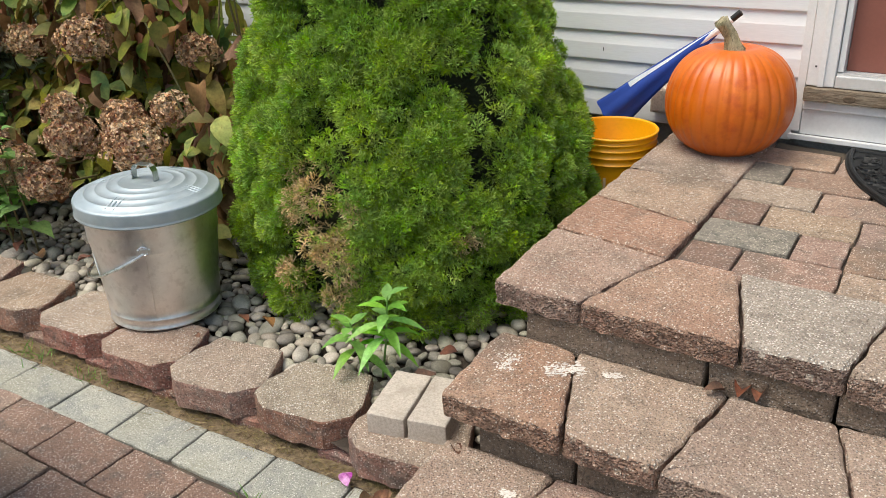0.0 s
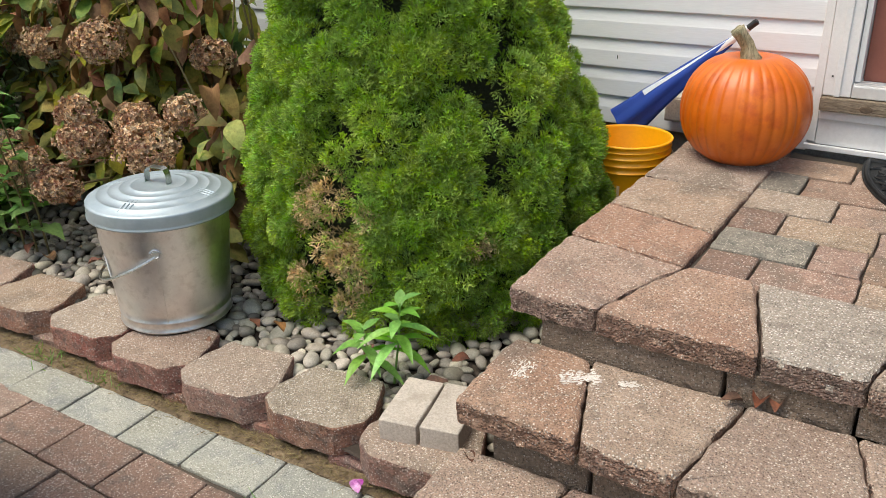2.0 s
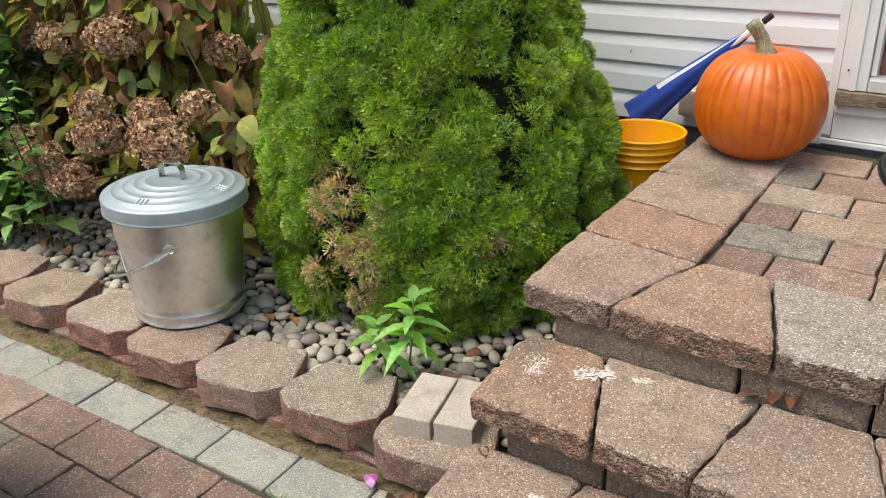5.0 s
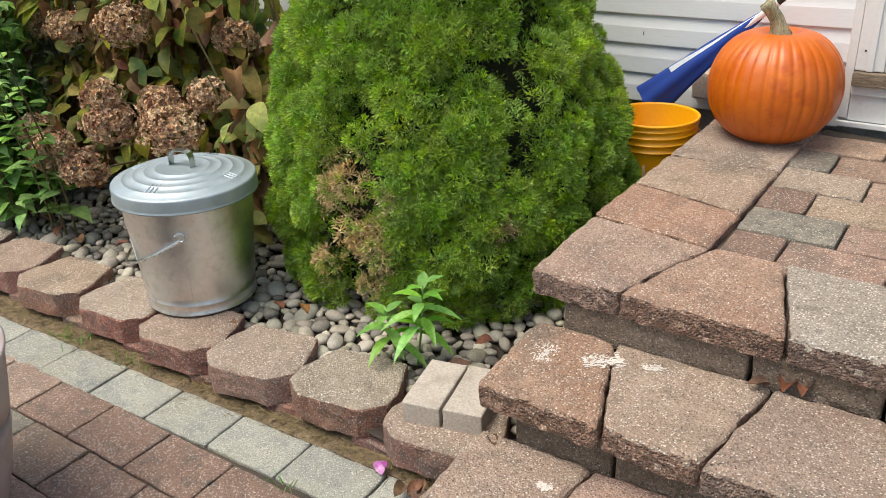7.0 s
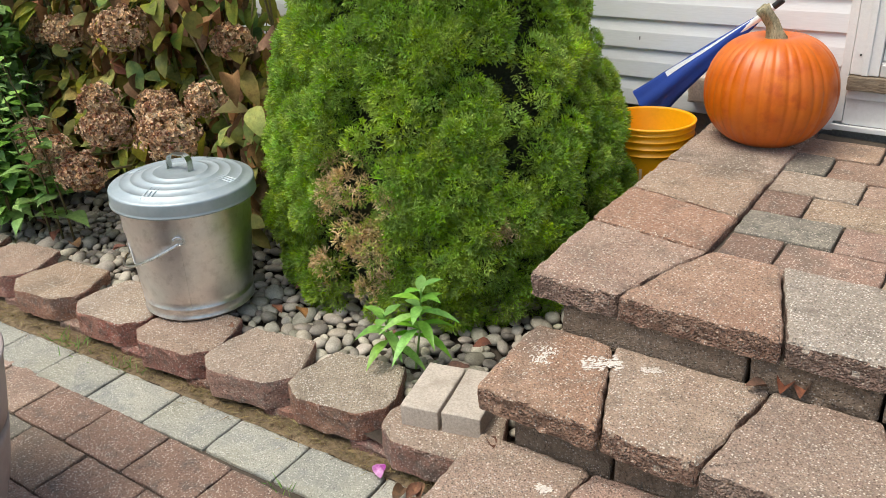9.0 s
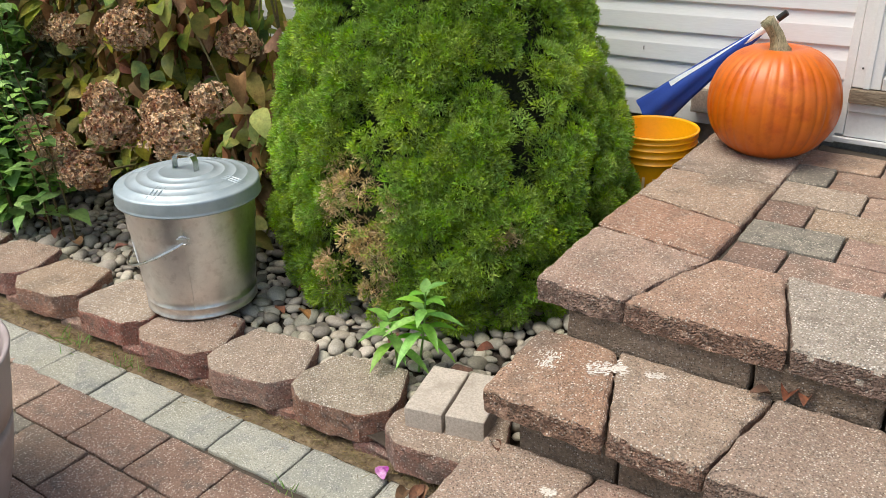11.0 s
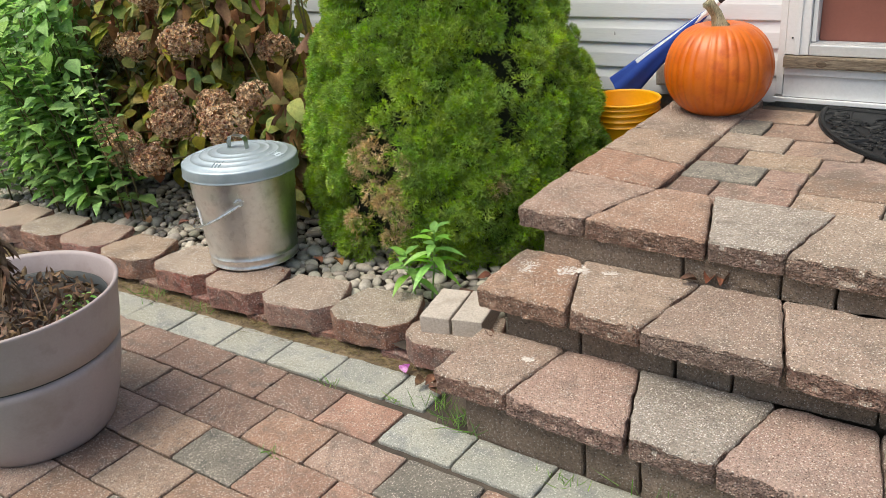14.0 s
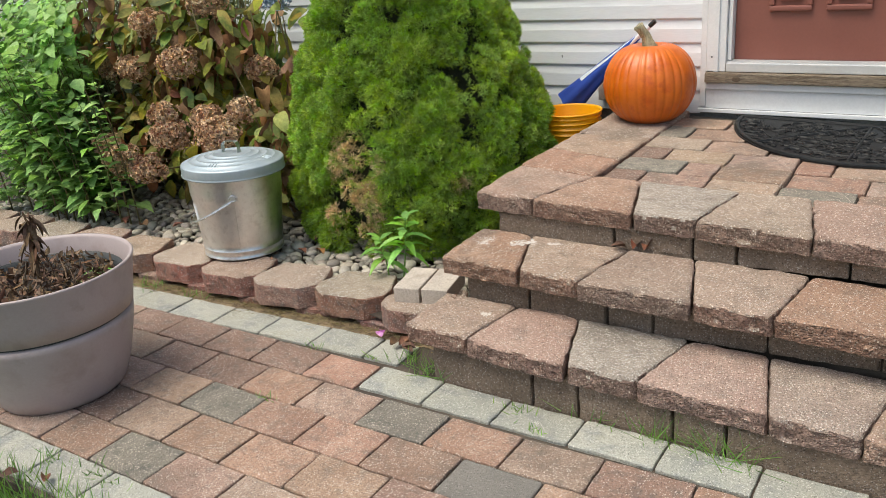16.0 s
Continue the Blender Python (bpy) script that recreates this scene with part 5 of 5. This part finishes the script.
# ---- sprout with lance leaves ----
spr = thing("sprout", (-1.13, 2.12, 0.085), "young sprout with glossy bright green lance leaves among pebbles", "plant")
sh = Sheet()
for (bx, by), top, n in (((-1.15, 2.12), Vector((-1.165, 2.10, 0.27)), 13), ((-1.10, 2.15), Vector((-1.06, 2.15, 0.36)), 17)):
    b = Vector((bx, by, 0.08))
    part("stem", tube([b, b.lerp(top, 0.5) + Vector((0.005, 0, 0)), top], [0.004, 0.003, 0.002], 6), sprout_leaf, spr)
    for i in range(n):
        t = 0.45 + 0.55 * i / (n - 1)
        a = i * 2.4
        L = 0.14 - 0.065 * max(0, t - 0.6) / 0.4
        d = Vector((math.cos(a), math.sin(a), 0.15 + 0.9 * max(0, t - 0.75) * 4 * 0.5))
        sh.leaf(b.lerp(top, t), d, (0, 0, 1), L * rng.uniform(0.85, 1.15), 0.033, 0.35, 0.55 * (1.1 - t) + 0.12, 0.02, (0.05, 0.7, 1.0, 0.85, 0.45, 0.0))
part("leaves", sh.mesh("leaves"), sprout_leaf, spr)

# ---- litter: dead leaves, petal, moss and grass ----
def litter(x, y, z, size, seed):
    r2 = random.Random(seed)
    sh = Sheet()
    a = r2.uniform(0, 6.28)
    sh.leaf((x, y, z + 0.010), (math.cos(a), math.sin(a), 0.2), (r2.uniform(-.4, .4), r2.uniform(-.4, .4), 1), size, size * 0.55, 0.75, -0.1, 0.22)
    ob = part("fallen_leaf", sh.mesh("fallen_leaf"), litter_mat)
    tagged(ob, "curled rust-brown fallen leaf", "leaf", group="fallen leaves")


for k, (x, y, z, s) in enumerate(((-0.10, 2.175, 0.350, 0.07), (-0.06, 2.18, 0.350, 0.07), (-0.13, 2.185, 0.351, 0.05), (-0.86, 1.79, 0.004, 0.06), (-0.80, 1.775, 0.004, 0.05), (-0.83, 1.76, 0.006, 0.055), (-0.755, 1.745, 0.004, 0.06), (-0.76, 1.77, 0.006, 0.05),
                                  (-1.53, 2.13, 0.12, 0.06), (-1.62, 2.11, 0.12, 0.05), (-1.22, 2.16, 0.12, 0.05), (-0.97, 2.12, 0.12, 0.07), (-2.75, 2.05, 0.12, 0.09), (-2.85, 2.03, 0.12, 0.07), (-3.0, 2.1, 0.12, 0.08), (-1.70, 2.25, 0.12, 0.05), (-0.93, 2.3, 0.13, 0.06), (-0.66, 1.87, 0.19, 0.05), (-2.55, 2.1, 0.12, 0.05), (-1.68, 1.95, 0.138, 0.03),
                                  (-1.27, 0.63, 0.004, 0.05), (-1.36, 0.60, 0.004, 0.05), (0.95, 1.62, 0.006, 0.06))):
    litter(x, y, z, s, k + 3)
sh = Sheet()
sh.leaf((-0.975, 1.815, 0.016), (0.8, -0.6, 0.1), (0, 0, 1), 0.062, 0.03, 0.5, 0.0, 0.05)
sh.leaf((-0.965, 1.818, 0.02), (0.85, -0.5, 0.3), (0.3, 0.2, 1), 0.045, 0.018, 0.6, 0.0, 0.1)
tagged(part("flower_petal", sh.mesh("flower_petal"), petal_mat), "fallen magenta and white flower on the patio edge", "flower")
sh = Sheet()
spots = [(-0.73, 1.70, 40, 0.05, 0.06), (-0.62, 1.66, 50, 0.05, 0.08), (0.30, 1.655, 40, 0.07, 0.13), (0.18, 1.66, 30, 0.05, 0.10), (-0.02, 1.66, 18, 0.04, 0.08), (0.42, 1.66, 26, 0.05, 0.16), (-0.25, 1.60, 26, 0.03, 0.03), (-2.25, 1.72, 40, 0.06, 0.05), (-0.86, 1.66, 20, 0.03, 0.03),
         (-0.13, 1.52, 14, 0.03, 0.03), (-1.02, 1.27, 12, 0.02, 0.03), (-1.1, 0.72, 40, 0.06, 0.03), (-1.35, 0.70, 30, 0.05, 0.03), (-1.12, 1.62, 14, 0.03, 0.03), (-2.0, 1.74, 24, 0.05, 0.04), (0.35, 1.38, 16, 0.03, 0.03)]
for x, y, n, s, h in spots:
    for k in range(n):
        b = Vector((x + rng.gauss(0, s), y + rng.gauss(0, s * 0.35), 0.0))
        sh.blade(b, b + Vector((rng.gauss(0, h * 0.5), rng.gauss(0, h * 0.5), h * rng.uniform(0.3, 1.1))), 0.0028)
for k in range(5200):
    x = rng.uniform(-3.2, -0.9)
    y = rng.uniform(0.05, 0.66) + 0.045 * (x + 1.2)
    b = Vector((x, y, -0.055))
    if y > 0.63 + 0.045 * (x + 1.2):
        continue
    sh.blade(b, b + Vector((rng.gauss(0, 0.035), rng.gauss(0, 0.035), rng.uniform(0.07, 0.15))), 0.004)
tagged(part("grass", sh.mesh("grass"), grass_mat), "green grass blades along the patio edge and joints", "grass", kind="stuff")

# dry moss and straw in the gap between wall and border
straw = material("dry_moss_straw", ((0.34, 0.25, 0.12), (0.20, 0.16, 0.06), (0.16, 0.10, 0.05)), 20, 90, 1.0, 0.0, random_value=0.4, random_hue=0.02, island=True)
bm = bmesh.new()
strip = []
for i in range(150):
    x = -3.9 + 3.22 * i / 149
    row = []
    for j in range(9):
        y = 1.812 + 0.079 * (x + 0.95) + 0.13 * j / 8
        row.append(bm.verts.new((x, y, -0.010 + 0.010 * math.sin(math.pi * j / 8) + 0.007 * noise.noise(Vector((x * 22, y * 30, 3))))))
    strip.append(row)
for a, b in zip(strip, strip[1:]):
    for j in range(8):
        bm.faces.new((a[j], b[j], b[j + 1], a[j + 1]))
litter_soil = material("tan_soil_with_litter", ((0.19, 0.14, 0.085), (0.30, 0.225, 0.14), (0.11, 0.075, 0.045)), 16, 130, 1.0, 1.0, 110, dist=0.008, stain=((0.09, 0.095, 0.03), 9.0, 0.66))
tagged(part("soil_strip", bm, litter_soil, smooth=True), "tan soil and litter between patio border and wall", "soil", kind="structure")
sh = Sheet()
for k in range(4200):
    x = rng.uniform(-3.6, -0.7)
    y = 1.835 + 0.070 * (x + 0.95) + rng.gauss(0, 0.022)
    b = Vector((x, y, 0.003))
    sh.blade(b, b + Vector((rng.gauss(0, 0.02), rng.gauss(0, 0.014), rng.uniform(0.002, 0.012))), 0.0018)
tagged(part("dry_moss", sh.mesh("dry_moss"), straw), "dry brown moss and straw along the wall foot", "moss", kind="stuff")

# ---- river pebbles ----
pebbles = thing("pebble_bed", (-1.5, 2.2, 0.08), "bed of smooth grey river pebbles behind the wall", "pebbles")
shapes = []
for s in range(9):
    bm = bmesh.new()
    bmesh.ops.create_icosphere(bm, subdivisions=2, radius=1.0)
    for v in bm.verts:
        v.co = v.co * (1 + 0.16 * noise.noise(v.co * 1.1 + Vector((s * 9.1, 0, 0))))
    shapes.append(mesh_of(bm, "pebble", True))
    shapes[-1].materials.append(pebble_mat)
placed = []
tries = 0
BX0, BX1 = -4.2, -0.70
cells = {}
while len(placed) < 2300 and tries < 60000:
    tries += 1
    x = rng.uniform(BX0, BX1)
    wall_back = 1.99 + 0.05 * max(0.0, x + 2.2) if x > -2.3 else 1.93
    y = wall_back + abs(rng.gauss(0, 0.33))
    if y > 3.1 or (Vector((x, y)) - Vector((TREE.x, TREE.y))).length < 0.42:
        continue
    r = rng.uniform(0.014, 0.034) if rng.random() < 0.85 else rng.uniform(0.03, 0.046)
    key = (int(x / 0.1), int(y / 0.1))
    near = [q for i in (-1, 0, 1) for j in (-1, 0, 1) for q in cells.get((key[0] + i, key[1] + j), ())]
    if any((x - a) ** 2 + (y - b) ** 2 < (0.80 * (r + c)) ** 2 for a, b, c in near):
        continue
    cells.setdefault(key, []).append((x, y, r))
    placed.append((x, y, r))
joined_v, joined_f, single = [], [], 0
placed.sort(key=lambda p: p[1] - (0.6 if -2.4 < p[0] < -0.75 else 0))
for x, y, r in placed:
    m = pose(x, y, bed_z(x, y) + r * 0.28 + rng.uniform(0, 0.012), rng.gauss(0, 14), rng.gauss(0, 14), rng.uniform(0, 360)) @ Matrix.Diagonal((r * rng.uniform(1.0, 1.4), r * rng.uniform(0.8, 1.0), r * rng.uniform(0.5, 0.75), 1))
    me = rng.choice(shapes)
    if single < 300:
        single += 1
        part("pebble", me, None, pebbles, m=m)
    else:
        k = len(joined_v)
        joined_v += [tuple(m @ v.co) for v in me.vertices]
        joined_f += [tuple(k + i for i in p.vertices) for p in me.polygons]
part("gravel", raw_mesh("gravel", joined_v, joined_f, True), pebble_stuff, pebbles, kind="stuff")
